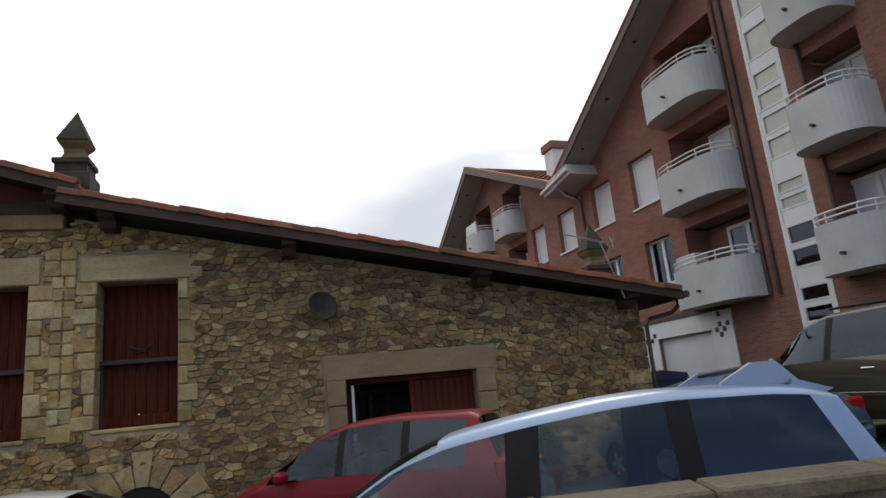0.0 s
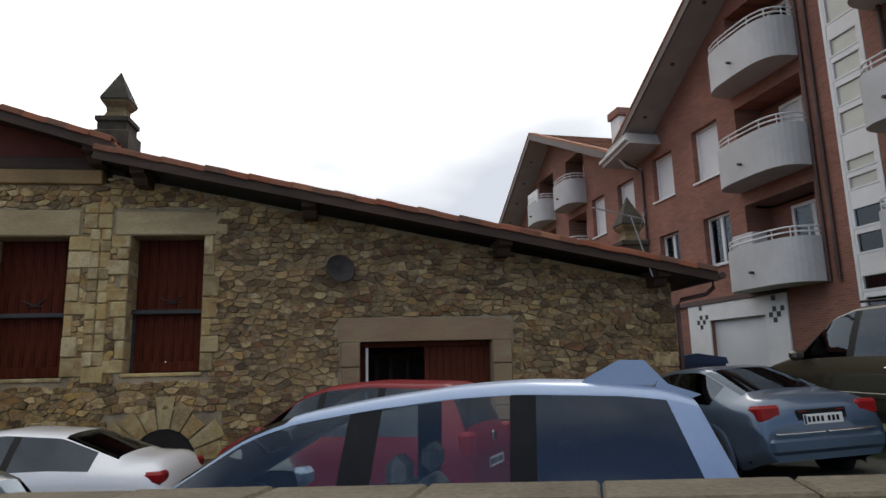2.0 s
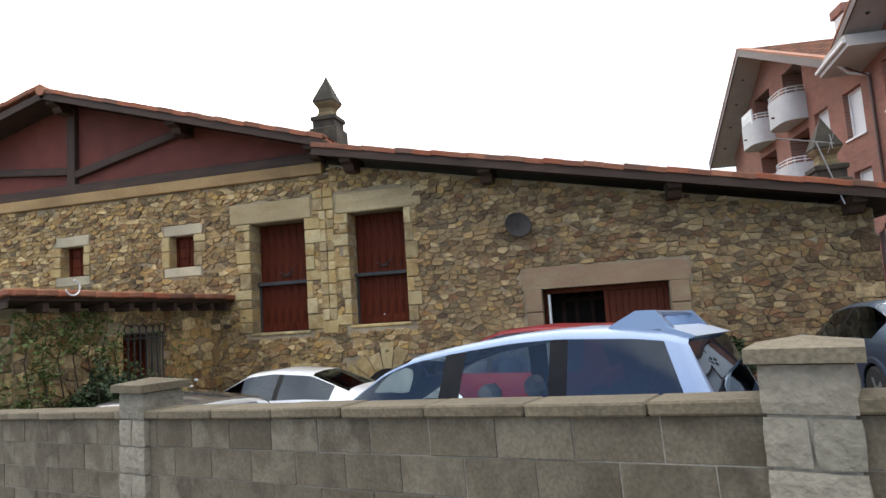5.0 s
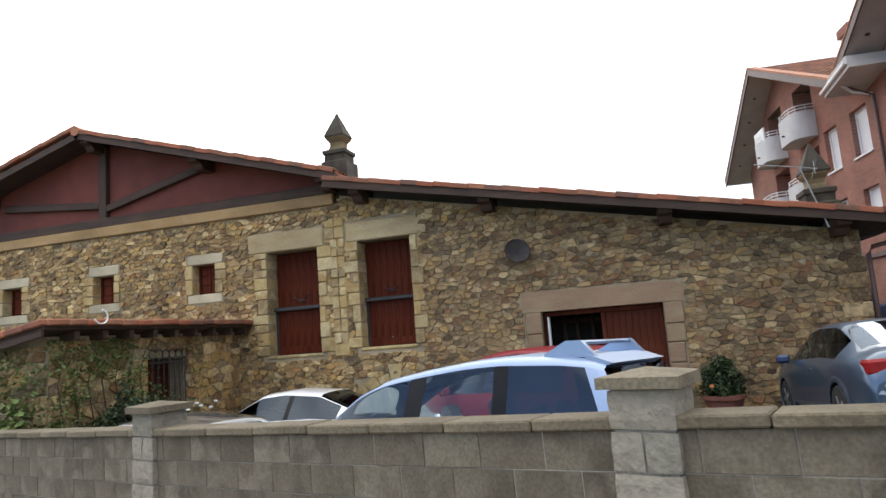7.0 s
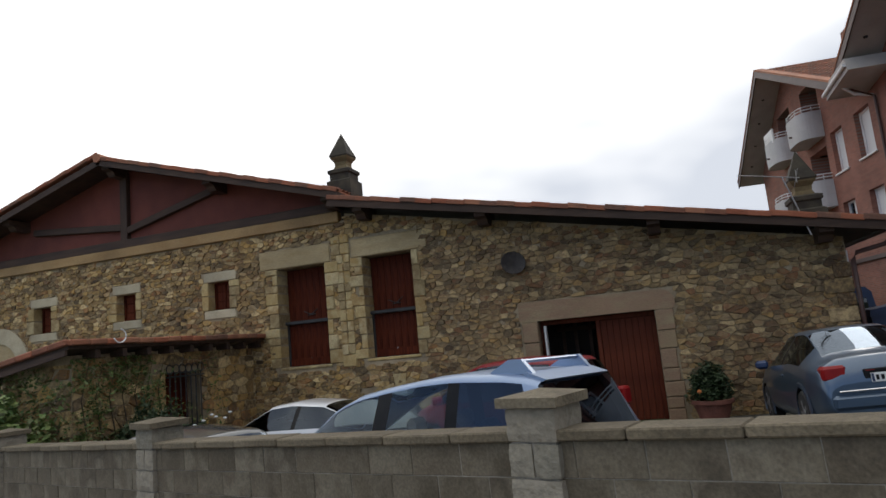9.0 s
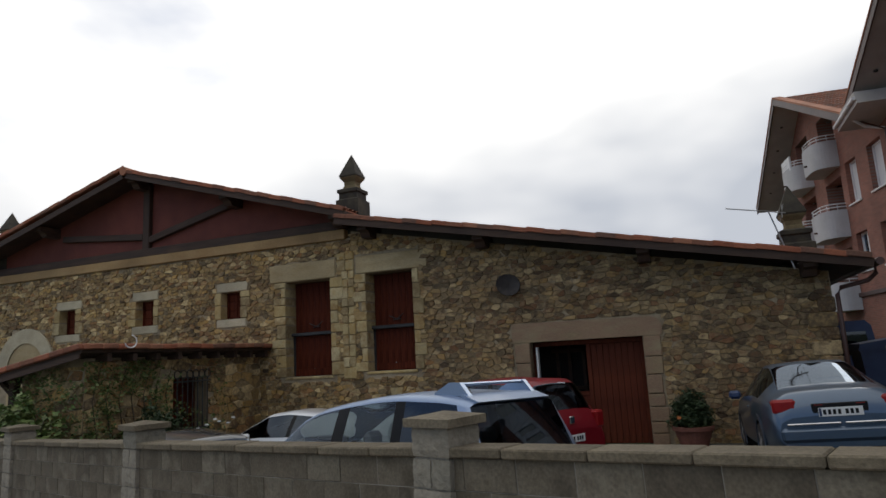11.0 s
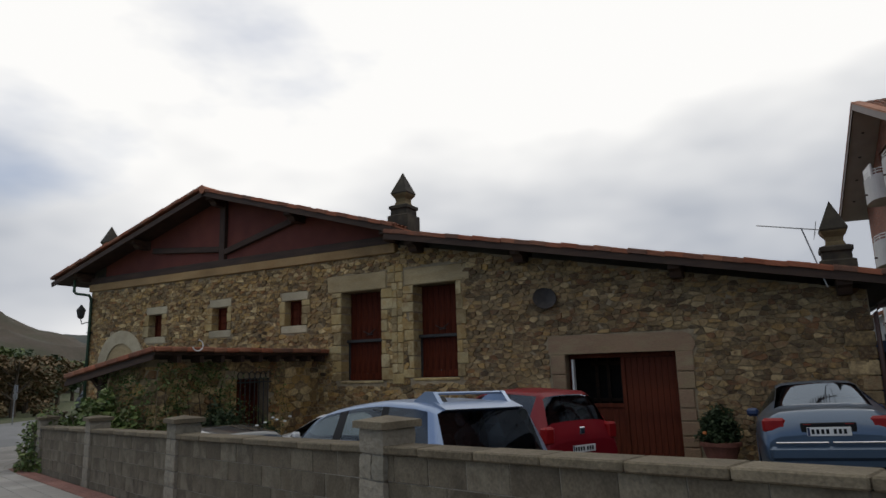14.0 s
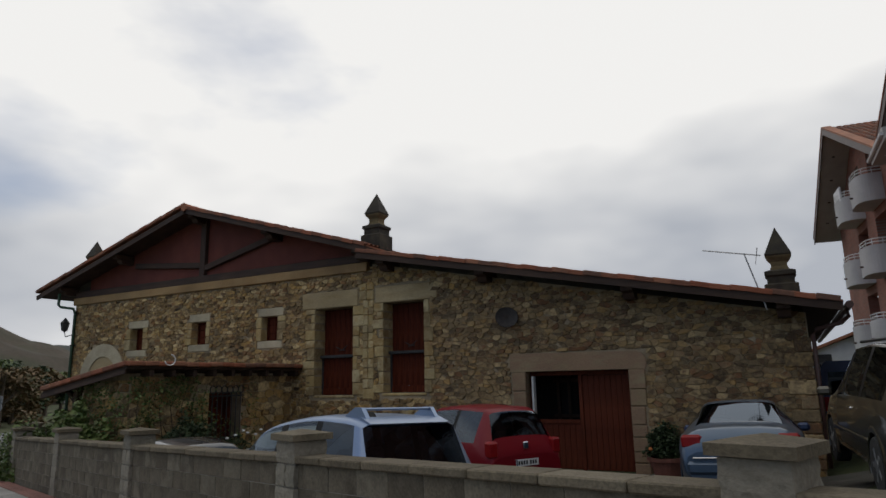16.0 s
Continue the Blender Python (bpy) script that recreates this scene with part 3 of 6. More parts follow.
wall_south = structure("wall_south", wall_sheet(WX0, WX1, -0.6, wall_top, 0.0, 0.7, list(OPENINGS.values()), (-7.3, -14.75)), M_MORTAR, "rubble stone barn wall with pale mortar joints")
structure("wall_east", wall_sheet(0.7, 16, -0.6, lambda x: 3.3, -WX1, -WX1 + 0.6, []), M_MORTAR, "rubble stone side wall of the barn").matrix_basis = pose(0, 0, 0, 0, 0, 90)
structure("wall_west", Geo().box(WX0, WX0 + 0.6, 0.7, 16, -0.6, 5.5), M_MORTAR, "rubble stone side wall of the barn")
structure("wall_north", Geo().box(WX0, WX1, 16, 16.5, -0.6, 3.3), M_MORTAR, "plain rear wall of the barn")


def roof_slab(name, ends, back, verge_y=-0.75):
    """Boards, fascia, barrel tiles and verge tiles of one slope; ends: its upper and lower end at the verge."""
    (xa, za), (xb, zb) = ends
    length = math.hypot(xb - xa, zb - za)
    d = Vector((xb - xa, 0, zb - za)) / length
    up = Vector((-d.z, 0, d.x)) * (1 if d.x > 0 else -1)
    boards = Geo()
    base = Vector((xa, 0, za))

    def at(s, y, h):
        p = base + d * s + up * h
        return (p.x, y, p.z)

    quad = [(0, 1, 2, 3), (7, 6, 5, 4), (0, 4, 5, 1), (1, 5, 6, 2), (2, 6, 7, 3), (3, 7, 4, 0)]

    def slab(g, s0, s1, y0, y1, h0, h1):
        v = [at(s0, y0, h0), at(s1, y0, h0), at(s1, y1, h0), at(s0, y1, h0), at(s0, y0, h1), at(s1, y0, h1), at(s1, y1, h1), at(s0, y1, h1)]
        g.add(v, quad if d.x < 0 else [q[::-1] for q in quad])

    slab(boards, 0, length, verge_y + 0.06, back, -0.17, -0.09)
    roof = structure(name, boards, M_TIMBER, "dark boarded roof slope with clay tiles")
    fascia = Geo()
    slab(fascia, 0, length, verge_y, verge_y + 0.055, -0.27, -0.095)
    part("fascia", fascia, M_TIMBER, roof)
    tiles = Geo()
    y = verge_y + 0.2
    pitch = 0.36
    rows = int(length / pitch)
    rng = random.Random(len(name))
    while y < back - 0.2:
        for r in range(rows):
            s0, s1 = r * pitch, (r + 1) * pitch + 0.05
            k = len(tiles.v)
            dh = rng.uniform(-.006, .006)
            for s, h in ((s0, -0.045), (s1, -0.02)):
                for i in range(5):
                    a = math.pi * i / 4
                    tiles.v.append(at(s, y - 0.1 * math.cos(a), h + dh + 0.055 * math.sin(a)))
            tiles.f += [(k + i, k + i + 1, k + i + 6, k + i + 5) for i in range(4)]
        y += 0.21
    under = Geo()
    slab(under, 0, length, verge_y + 0.1, back, -0.088, -0.05)
    part("tile_bed", under, M_TILE, roof)
    tagged(part("roof_tiles", tiles, M_TILE, roof), "weathered barrel clay tiles", kind="stuff")
    tile = Geo()
    tile.box(-0.215, 0.215, -0.03, 0.18, -0.055, 0.0, 0.012)
    tile.box(-0.215, 0.215, -0.035, -0.005, -0.115, -0.02, 0.008)
    me = tile.mesh("verge_tile", M_TILE_OB)
    ang = math.atan2(-(zb - za), xb - xa)
    for r in range(int(length / 0.4)):
        p = at(0.2 + r * 0.4, verge_y - 0.004 + rng.uniform(-.012, .012), 0.005 + 0.012 * (r % 2) + rng.uniform(-.004, .004))
        part("verge_tile", me, None, roof, m=Matrix.Translation(p) @ Matrix.Rotation(ang + rng.uniform(-.02, .02) + (0.02 if d.x > 0 else -0.02), 4, "Y"))
    return roof


roof_slab("roof_upper", ROOF_UP, 16.8)
roof_slab("roof_lower", ROOF_LOW, 16.8)
roof_slab("roof_left", ROOF_LEFT, 16.8)
ridge = Geo()
for k in range(42):
    y = -0.8 + k * 0.42
    ridge.lathe([(0.12, 0), (0.14, 0.44)], 10, pose(-14.75, y + 0.44, 8.40, 90 + 1.5, 0, 0))
tagged(structure("ridge_tiles", ridge, M_TILE, "clay ridge tiles along the barn roof"), kind="structure")

# timber of the gable
gable = Geo().prism([(WX0 + 0.1, 5.8), (-7.5, 5.8), (-7.5, roof_top(-7.5) - 0.18), (-14.75, 8.45 - 0.2), (WX0 + 0.1, roof_top(WX0 + 0.1) - 0.18)], 1, 0.12, 0.6)
structure("gable_panel", gable, M_REDPANEL, "oxblood red rendered gable infill")
structure("cornice", Geo().box(WX0 - 0.05, -7.45, -0.10, 0.5, 5.49, 5.77, 0.02), M_OCHRE, "ochre stone band under the gable")


def beam(name, x0, z0, x1, z1, h, y0, y1):
    length, a = math.hypot(x1 - x0, z1 - z0), math.atan2(-(z1 - z0), x1 - x0)
    ob = structure(name, Geo().box(0, length, y0, y1, -h / 2, h / 2, 0.015), M_TIMBER, "dark timber beam of the gable frame")
    ob.matrix_basis = Matrix.Translation((x0, 0, z0)) @ Matrix.Rotation(a, 4, "Y")
    return ob


beam("tie_beam", WX0, 5.90, -7.4, 5.90, 0.25, -0.06, 0.3)
beam("gable_post", -14.57, 5.95, -14.57, 8.1, 0.26, -0.03, 0.3)
beam("gable_brace", -14.45, 6.30, -11.2, 7.05, 0.2, -0.02, 0.3)
beam("gable_brace", -14.7, 6.42, -18.2, 6.75, 0.2, -0.02, 0.3)

PURLINS = [(-14.62, 8.02), (-11.1, 7.02), (-18.6, 7.05), (-21.9, 6.12), (-7.5, 5.86), (-6.65, 5.47), (-3.53, 4.88), (0.23, 4.18), (3.4, 3.57)]
for x, z in PURLINS:
    ob = structure("purlin_end", Geo().prism([(-0.62, -0.02), (-0.62, 0.13), (0.3, 0.13), (0.3, -0.19), (-0.36, -0.19), (-0.45, -0.06)], 0, -0.13, 0.13), M_TIMBER, "carved dark timber purlin end under the eave")
    ob.matrix_basis = pose(x, 0, roof_top(x) - 0.33)


# ---- barn windows and door ----
def quoins(parent, x0, x1, z0, z1, left, right, seed, proud=0.052, wide=(0.14, 0.46), depth=0.5, stone=None):
    """Dressed jamb stones on one or both sides of an opening."""
    rng = random.Random(seed)
    for side, on in ((-1, left), (1, right)):
        z = z0
        while on and z < z1 - 0.05:
            h = min(rng.uniform(0.2, 0.42), z1 - z)
            if z1 - z - h < 0.14:
                h = z1 - z
            w = rng.uniform(*wide)
            a, b = (x0 - w, x0) if side < 0 else (x1, x1 + w)
            pr = proud + rng.uniform(-.01, .01)
            part("jamb_stone", Geo().box(a + .008, b + (0.004 if side < 0 else -0.008), -pr, depth, z + .008, z + h - .008, 0.018), stone or M_ASHLAR, parent)
            z += h


def planks(parent, name, x0, x1, z0, z1, y, n, material):
    w = (x1 - x0) / n
    me = Geo().box(0.003, w - 0.003, -0.02, 0.02, 0, z1 - z0, 0.005).mesh(name, material)
    for k in range(n):
        part(name, me, None, parent, m=pose(x0 + k * w, y, z0))


def tall_window(name, key, lintel, seed):
    x0, x1, z0, z1 = OPENINGS[key]
    win = tagged(part(name, Geo().box(x0 - .0, x1, 0.5, 0.56, z0, z1), M_TIMBER), "tall window closed by red-brown plank shutters", kind="structure")
    part("lintel", Geo().box(lintel[0], lintel[1], -0.035, 0.5, z1 + 0.004, lintel[2], 0.025), M_LINTEL, win, "pale dressed sandstone lintel")
    part("sill", Geo().box(x0 - 0.05, x1 + 0.05, -0.03, 0.5, z0 - 0.075, z0 - 0.004, 0.015), M_ASHLAR, win)
    mid = z0 + (z1 - z0) * 0.44
    planks(win, "shutter_plank", x0 + 0.03, x1 - 0.03, mid + 0.06, z1 - 0.02, 0.44, 7, M_SHUTTER)
    planks(win, "shutter_plank", x0 + 0.03, x1 - 0.03, z0 + 0.12, mid - 0.02, 0.38, 7, M_SHUTTER)
    part("rail", Geo().box(x0 + .005, x1 - .005, 0.22, 0.36, mid - 0.04, mid + 0.05, 0.015), M_IRON, win, "dark iron bar across the shutters")
    part("bottom_rail", Geo().box(x0 + .01, x1 - .01, 0.34, 0.40, z0 + 0.01, z0 + 0.2, 0.01), M_SHUTTER, win)
    for k in (0, 1):
        part("stile", Geo().box((x0, x1)[k] + (0.005, -0.06)[k], (x0, x1)[k] + (0.06, -0.005)[k], 0.32, 0.40, z0 + 0.02, mid - 0.03, 0.01), M_IRON, win)
    cx = (x0 + x1) / 2
    lat = Geo().tube([(cx - 0.22, 0.40, mid + 0.30), (cx - 0.05, 0.39, mid + 0.22), (cx + 0.05, 0.39, mid + 0.22), (cx + 0.2, 0.40, mid + 0.34)], 0.012, 6)
    lat.tube([(cx - 0.1, 0.39, mid + 0.18), (cx + 0.14, 0.39, mid + 0.2)], 0.012, 6)
    part("latch", lat, M_IRON, win, "forged iron latch")
    part("knob", Geo().lathe([(0.0, 0), (0.022, 0.005), (0.012, 0.03)], 10, pose(cx - 0.02, 0.34, z0 + 0.2, 90)), M_CHROME, win)
    quoins(win, x0, x1, z0, z1, True, True, seed)
    return win


tall_window("window_1", "w1", (-9.95, -7.80, 4.99), 3)
tall_window("window_2", "w2", (-7.18, -5.10, 4.98), 8)


def small_window(name, key, seed):
    x0, x1, z0, z1 = OPENINGS[key]
    rng = random.Random(seed)
    # near-black backing sheet, coloured as the shade behind the casement
    win = tagged(part(name, Geo().box(x0, x1, 0.34, 0.38, z0, z1), M_UNLIT), "small window with wooden casement in pale stone surround", kind="structure")
    part("lintel", Geo().box(x0 - 0.15, x1 + 0.2 + rng.uniform(-.05, .05), -0.03, 0.34, z1 + .004, z1 + 0.27, 0.02), M_PALESTONE, win)
    part("sill", Geo().box(x0 - 0.16, x1 + 0.2, -0.03, 0.34, z0 - 0.24, z0 - .004, 0.02), M_PALESTONE, win)
    quoins(win, x0, x1, z0, z1, True, True, seed, wide=(0.2, 0.36), depth=0.33)
    fr = Geo()
    for a, b, c, d in ((x0, x0 + .07, z0, z1), (x1 - .07, x1, z0, z1), (x0 + .07, x1 - .07, z0, z0 + .07), (x0 + .07, x1 - .07, z1 - .07, z1)):
        fr.box(a + .003, b - .003, 0.24, 0.31, c + .003, d - .003, 0.006)
    part("window_frame", fr, M_SHUTTER, win)
    bars = Geo().box((x0 + x1) / 2 - .018, (x0 + x1) / 2 + .018, .26, .30, z0 + .07, z1 - .07, .004)
    for k in (1, 2):
        z = z0 + (z1 - z0) * k / 3
        bars.box(x0 + .07, x1 - .07, .265, .295, z - .012, z + .012, .004)
    part("glazing_bars", bars, M_SHUTTER, win)
    part("inner_shutter", Geo().box(x0 + .06, (x0 + x1) / 2 - .004, .285, .31, z0 + .06, z1 - .06), M_DOOR, win)
    part("inner_shutter", Geo().box((x0 + x1) / 2 + .004, x1 - .06, .285, .31, z0 + .06, z1 - .06), M_DOOR, win)


for k, key in enumerate(("s1", "s2", "s3")):
    small_window(f"window_{k + 3}", key, 20 + k)

# barn door: a plank leaf closed, the other opening dark with a glazed screen
x0, x1, z0, z1 = OPENINGS["door"]
door = tagged(part("door_1", Geo().box(x0 + .01, x1 - .01, 0.30, 0.42, z1 - 0.11, z1 - .005, .01), M_DOOR), "red-brown plank barn door with one leaf open", kind="structure")
part("lintel", Geo().prism([(-3.0, 2.414), (0.40, 2.414), (0.44, 2.50), (0.43, 2.66), (0.34, 2.78), (0.2, 2.83), (-2.98, 2.87)], 1, -0.035, 0.28), M_LINTEL_RED, door, "reddish weathered stone lintel with rounded corner")
quoins(door, x0, x1, 0.02, 2.41, True, True, 31, wide=(0.34, 0.42), depth=0.3, stone=M_LINTEL_RED)
mid = -1.26
for a in (x0 + .005, mid - .05, x1 - .1):
    part("post", Geo().box(a, a + .095, .28, .42, .03, z1 - .11, .01), M_DOOR, door)
planks(door, "door_plank", mid + .05, x1 - .1, .05, z1 - .12, .33, 8, M_DOOR)
planks(door, "door_plank", x0 + .1, mid - .05, .05, 1.12, .36, 8, M_DOOR)
part("half_door_rail", Geo().box(x0 + .1, mid - .05, .30, .38, 1.12, 1.22, .01), M_DOOR, door)
part("open_leaf_edge", Geo().box(x0 + .11, x0 + .16, .1, .27, 1.2, z1 - .12, .006), M_PLATE, door)
scr = Geo()
for a in (x0 + .3, -1.98, -1.62):
    scr.box(a, a + .08, 1.5, 1.56, .1, 2.6)
scr.box(x0 + .2, mid + .2, 1.5, 1.56, 2.12, 2.22)
scr.box(x0 + .2, mid + .2, 1.5, 1.56, 1.2, 1.28)
part("inner_screen", scr, M_TIMBER, door)
# shallow box behind the doorway, painted near black as interior shade
part("unlit_inner_box", Geo().box(-3.2, .6, 1.7, 1.8, 0, 3).box(-3.2, -3.1, .7, 1.7, 0, 3).box(.5, .6, .7, 1.7, 0, 3).box(-3.2, .6, .7, 1.8, 3, 3.1).box(-3.2, .6, .3, 1.8, -.1, .02), M_UNLIT, door)

# cellar arch; no hole is cut, a near-black plug paints the shade inside
arch = thing("cellar_arch", pose(-6.1, 0, 0.15), "dark low cellar opening under radiating stone voussoirs", "arch")
hole = [(0.56 * math.cos(a), 0.2 + 0.56 * math.sin(a)) for a in np.linspace(0, math.pi, 17)] + [(-0.56, -0.3), (0.56, -0.3)]
part("opening", Geo().prism(hole, 1, -0.02, 0.3), M_UNLIT, arch)
for k in range(9):
    a0, a1 = math.pi * (k + .06) / 9, math.pi * (k + .94) / 9
    r1 = 1.05 + 0.12 * math.sin(k * 2.1)
    part("voussoir", Geo().prism([(0.57 * math.cos(a0), .2 + .57 * math.sin(a0)), (r1 * math.cos(a0), .2 + r1 * math.sin(a0)), (r1 * math.cos(a1), .2 + r1 * math.sin(a1)), (0.57 * math.cos(a1), .2 + .57 * math.sin(a1))], 1, -0.045, .2), M_ASHLAR, arch)

# portal arch at the far end
portal = thing("portal_arch", pose(-19.65, 0, 2.25), "pale smooth plastered arch over a portal in the barn wall", "arch")
ring = [(1.33 * math.cos(a), .3 + 1.33 * math.sin(a)) for a in np.linspace(0, math.pi, 25)]
niche = [(.85 * math.cos(a), .3 + .85 * math.sin(a)) for a in np.linspace(0, math.pi, 25)]
rg = Geo()
for (p, q) in zip(ring, niche):
    rg.v += [(p[0], -.06, p[1]), (q[0], -.06, q[1]), (q[0], .1, q[1]), (p[0], .1, p[1])]
rg.f += [(4 * k + a, 4 * k + b, 4 * k + 4 + b, 4 * k + 4 + a) for k in range(24) for a, b in ((0, 1), (1, 2), (2, 3), (3, 0))]
part("arch_ring", rg, M_PALESTONE, portal)
part("infill", Geo().prism(niche + [(-.85, -2.4), (.85, -2.4)], 1, -.015, .1), M_LINTEL, portal)

# wall disc
disc = thing("satellite_dish", pose(-3.03, -0.04, 3.78), "dark grey satellite dish fixed to the stone wall", "dish")
part("reflector", Geo().lathe([(0.0, 0.10), (0.2, 0.115), (0.32, 0.16), (0.34, 0.17), (0.335, 0.15), (0.2, 0.09), (0.0, 0.07)], 14, pose(.02, -.06, 0, 80, 0, 26) @ Matrix.Diagonal((.88, .82, 1, 1))), M_DISH, disc, smooth=True)
part("bracket", Geo().tube([(0, 0.08, -.1), (.02, -0.13, 0)], 0.025), M_IRON, disc)


# finials on the roof
def finial(x, y, z, s, label="weathered stone pinnacle with pyramid cap on the barn"):
    f = thing("stone_finial", pose(x, y, z), label, "finial", "pinnacles of the barn")

    def square(prof):
        g = Geo()
        for r, h in prof:
            g.v += [(sx * r * s, sy * r * s, h * s) for sx, sy in ((-1, -1), (1, -1), (1, 1), (-1, 1))]
        for i in range(len(prof) - 1):
            g.f += [(4 * i + k, 4 * i + (k + 1) % 4, 4 * i + 4 + (k + 1) % 4, 4 * i + 4 + k) for k in range(4)]
        g.f += [(3, 2, 1, 0), tuple(4 * (len(prof) - 1) + k for k in range(4))]
        return g

    part("plinth", square([(.36, -1.2), (.36, .20), (.29, .24), (.29, .40), (.33, .43), (.33, .52), (.24, .56)]), M_FINIAL, f)
    part("neck", square([(.21, .56), (.17, .66), (.18, .76), (.26, .87), (.27, .90)]), M_FINIAL_Y, f)
    part("pyramid", square([(.27, .902), (.285, .94), (.012, 1.60), (.004, 1.62)]), M_FINIAL, f)
    return f


finial(-7.45, 0.45, 6.45, 0.97)
finial(3.42, 0.96, 4.02, 0.97, "dark weathered stone pinnacle at the roof corner")
finial(-21.4, 0.45, 6.62, 0.97)

# antenna
ant = thing("antenna", pose(3.1, -0.72, 3.68), "thin aluminium television antenna on a leaning mast", "antenna")
part("mast", Geo().tube([(0, 0, -0.15), (-0.32, 0.1, 1.1)], 0.014, 8), M_ALU, ant)
part("boom", Geo().tube([(-1.12, 0.02, 1.24), (0.0, 0.15, 1.03)], 0.012, 6), M_ALU, ant)
for k in range(13):
    t = k / 12
    p = Vector((-1.1 + .9 * t, 0.02 + .105 * t, 1.236 - .17 * t))
    part("element", Geo().tube([p + Vector((-.02, -.12, -.02)), p + Vector((.02, .12, .02))], 0.010, 5), M_ALU, ant)
part("reflector", Geo().tube([(-.1, -.05, .9), (-.05, .15, 1.2)], 0.006, 5).tube([(-.05, -.05, 1.18), (-.12, .15, .85)], 0.006, 5), M_ALU, ant)

# gutter at the corner
gut = thing("gutter", pose(4.5, 0, 3.55), "brown gutter with downpipe at the barn corner", "gutter")
gg = Geo()
part("channel", gg.tube([(0.06, -0.7, 0.0), (0.06, 16, 0.0)], 0.075, 10), M_PIPE, gut)
part("downpipe", Geo().tube([(0.04, -0.35, -0.03), (0.04, -0.35, -.2), (-.1, -0.3, -.33), (-.55, -.1, -.42), (-.62, -.07, -.55), (-.62, -.07, -3.2)], 0.045, 10), M_PIPE, gut, smooth=True)
eave = thing("green_downpipe", pose(-21.56, -.1, 0), "green gutter bend and downpipe at the barn corner", "downpipe")
part("pipe", Geo().tube([(0, 0, -.3), (0, 0, 5.15), (-.06, -.05, 5.35), (-.42, -.35, 5.42), (-.5, -.4, 5.5), (-.5, -.4, 5.95)], .055, 10), M_GREEN, eave, smooth=True)
for z in (.9, 2.4, 3.9):
    part("clamp", Geo().box(-.07, .1, -.07, .08, z - .02, z + .02, .006), M_IRON, eave)
lan = thing("wall_lantern", pose(-22.0, -0.2, 4.75), "black iron wall lantern on a bracket", "lantern")
part("arm", Geo().tube([(.42, .1, -.42), (.1, 0, -.5), (0, 0, -.28)], .02, 6), M_IRON, lan)
part("cage", Geo().lathe([(0.03, -.3), (.11, -.25), (.16, .02), (.17, .05), (.06, .2), (.02, .26)], 6), M_IRON, lan)


# ---- lean-to wing ----
SX, SY = -10.28, -5.6
shed = thing("lean_to", pose(SX, 0, 0), "low stone lean-to with a tiled roof against the barn", "outbuilding")
SHED_IN = [(-3.25, -2.15, 0.75, 2.05)]
sw = wall_sheet(SY, 0, -0.6, lambda y: 2.55, 0.0, 0.5, [(-3.25, -2.15, 0.75, 2.05)])
part("side_wall", sw, M_MORTAR, shed, m=pose(0, 0, 0, 0, 0, 90))
part("front_wall", wall_sheet(-1.75, -0.502, -0.6, lambda x: 2.6 + 0.17 * x, SY, SY + 0.45, []), M_MORTAR, shed)
part("far_wall", Geo().box(-1.75, -1.4, SY + .46, 0, -.6, 2.25), M_MORTAR, shed)
part("corner_post", Geo().box(-2.02, -1.86, SY - .1, SY + .06, -.4, 2.28, .012), M_TIMBER, shed)
part("post_bracket", Geo().prism([(-2.0, 1.85), (-2.45, 2.2), (-2.35, 2.22), (-1.95, 1.95)], 1, SY - .06, SY + .02), M_TIMBER, shed)
rf = Geo()
for a, b, c, d in ((-2.78, 0.38, SY - 0.4, -0.02),):
    rf.prism([(a, 2.72 + 0.17 * (a - .38)), (b, 2.72), (b, 2.65), (a, 2.65 + 0.17 * (a - .38))], 1, c, d)
part("roof_deck", rf, M_TIMBER, shed)
part("fascia", Geo().prism([(-2.78, 2.10), (.36, 2.64), (.36, 2.54), (-2.78, 2.0)], 1, SY - .44, SY - .40), M_TIMBER, shed)
rt = Geo()
y = SY - 0.35
while y < -0.1:
    for r in range(8):
        xa, xb = 0.3 - r * .38, 0.3 - r * .38 - .42
        k = len(rt.v)
        for x, h in ((xa, .015), (xb, .045)):
            for i in range(5):
                a = math.pi * i / 4
                rt.v.append((x, y - .1 * math.cos(a), 2.73 + .17 * (x - .38) + h + .055 * math.sin(a)))
        rt.f += [(k + i + 5, k + i + 6, k + i + 1, k + i) for i in range(4)]
    y += .21
tagged(part("roof_tiles", rt, M_TILE, shed), kind="stuff")
edge = Geo().box(-.07, .07, -.2, .2, -.06, .05, .02).mesh("edge_tile", M_TILE_OB)
rng = random.Random(5)
for k in range(15):
    part("edge_tile", edge, None, shed, m=pose(0.40 + rng.uniform(-.01, .01), SY - .2 + k * .395, 2.77 + rng.uniform(-.008, .008), rng.uniform(-1, 1), 0, 0))
for k in range(8):
    part("edge_tile", edge, None, shed, m=pose(0.2 - k * .395, SY - .42, 2.745 - .067 * k, -9.6, 0, 90))
for k in range(9):
    part("rafter", Geo().box(-.1, .33, -.06, .06, -.16, 0, .01), M_TIMBER, shed, m=pose(0, SY + .3 + k * .64, 2.63))
win = part("window", Geo().box(-0.42, -0.36, -3.25, -2.15, .75, 2.05), M_SHUTTER, shed, "window with a wrought iron grille")
gr = Geo()
for k in range(7):
    y = -3.2 + k * .165
    gr.tube([(.08, y, .7), (.08, y, 2.05)], .016, 6)
for z in (.85, 1.95):
    gr.box(.06, .1, -3.3, -2.1, z - .02, z + .02)
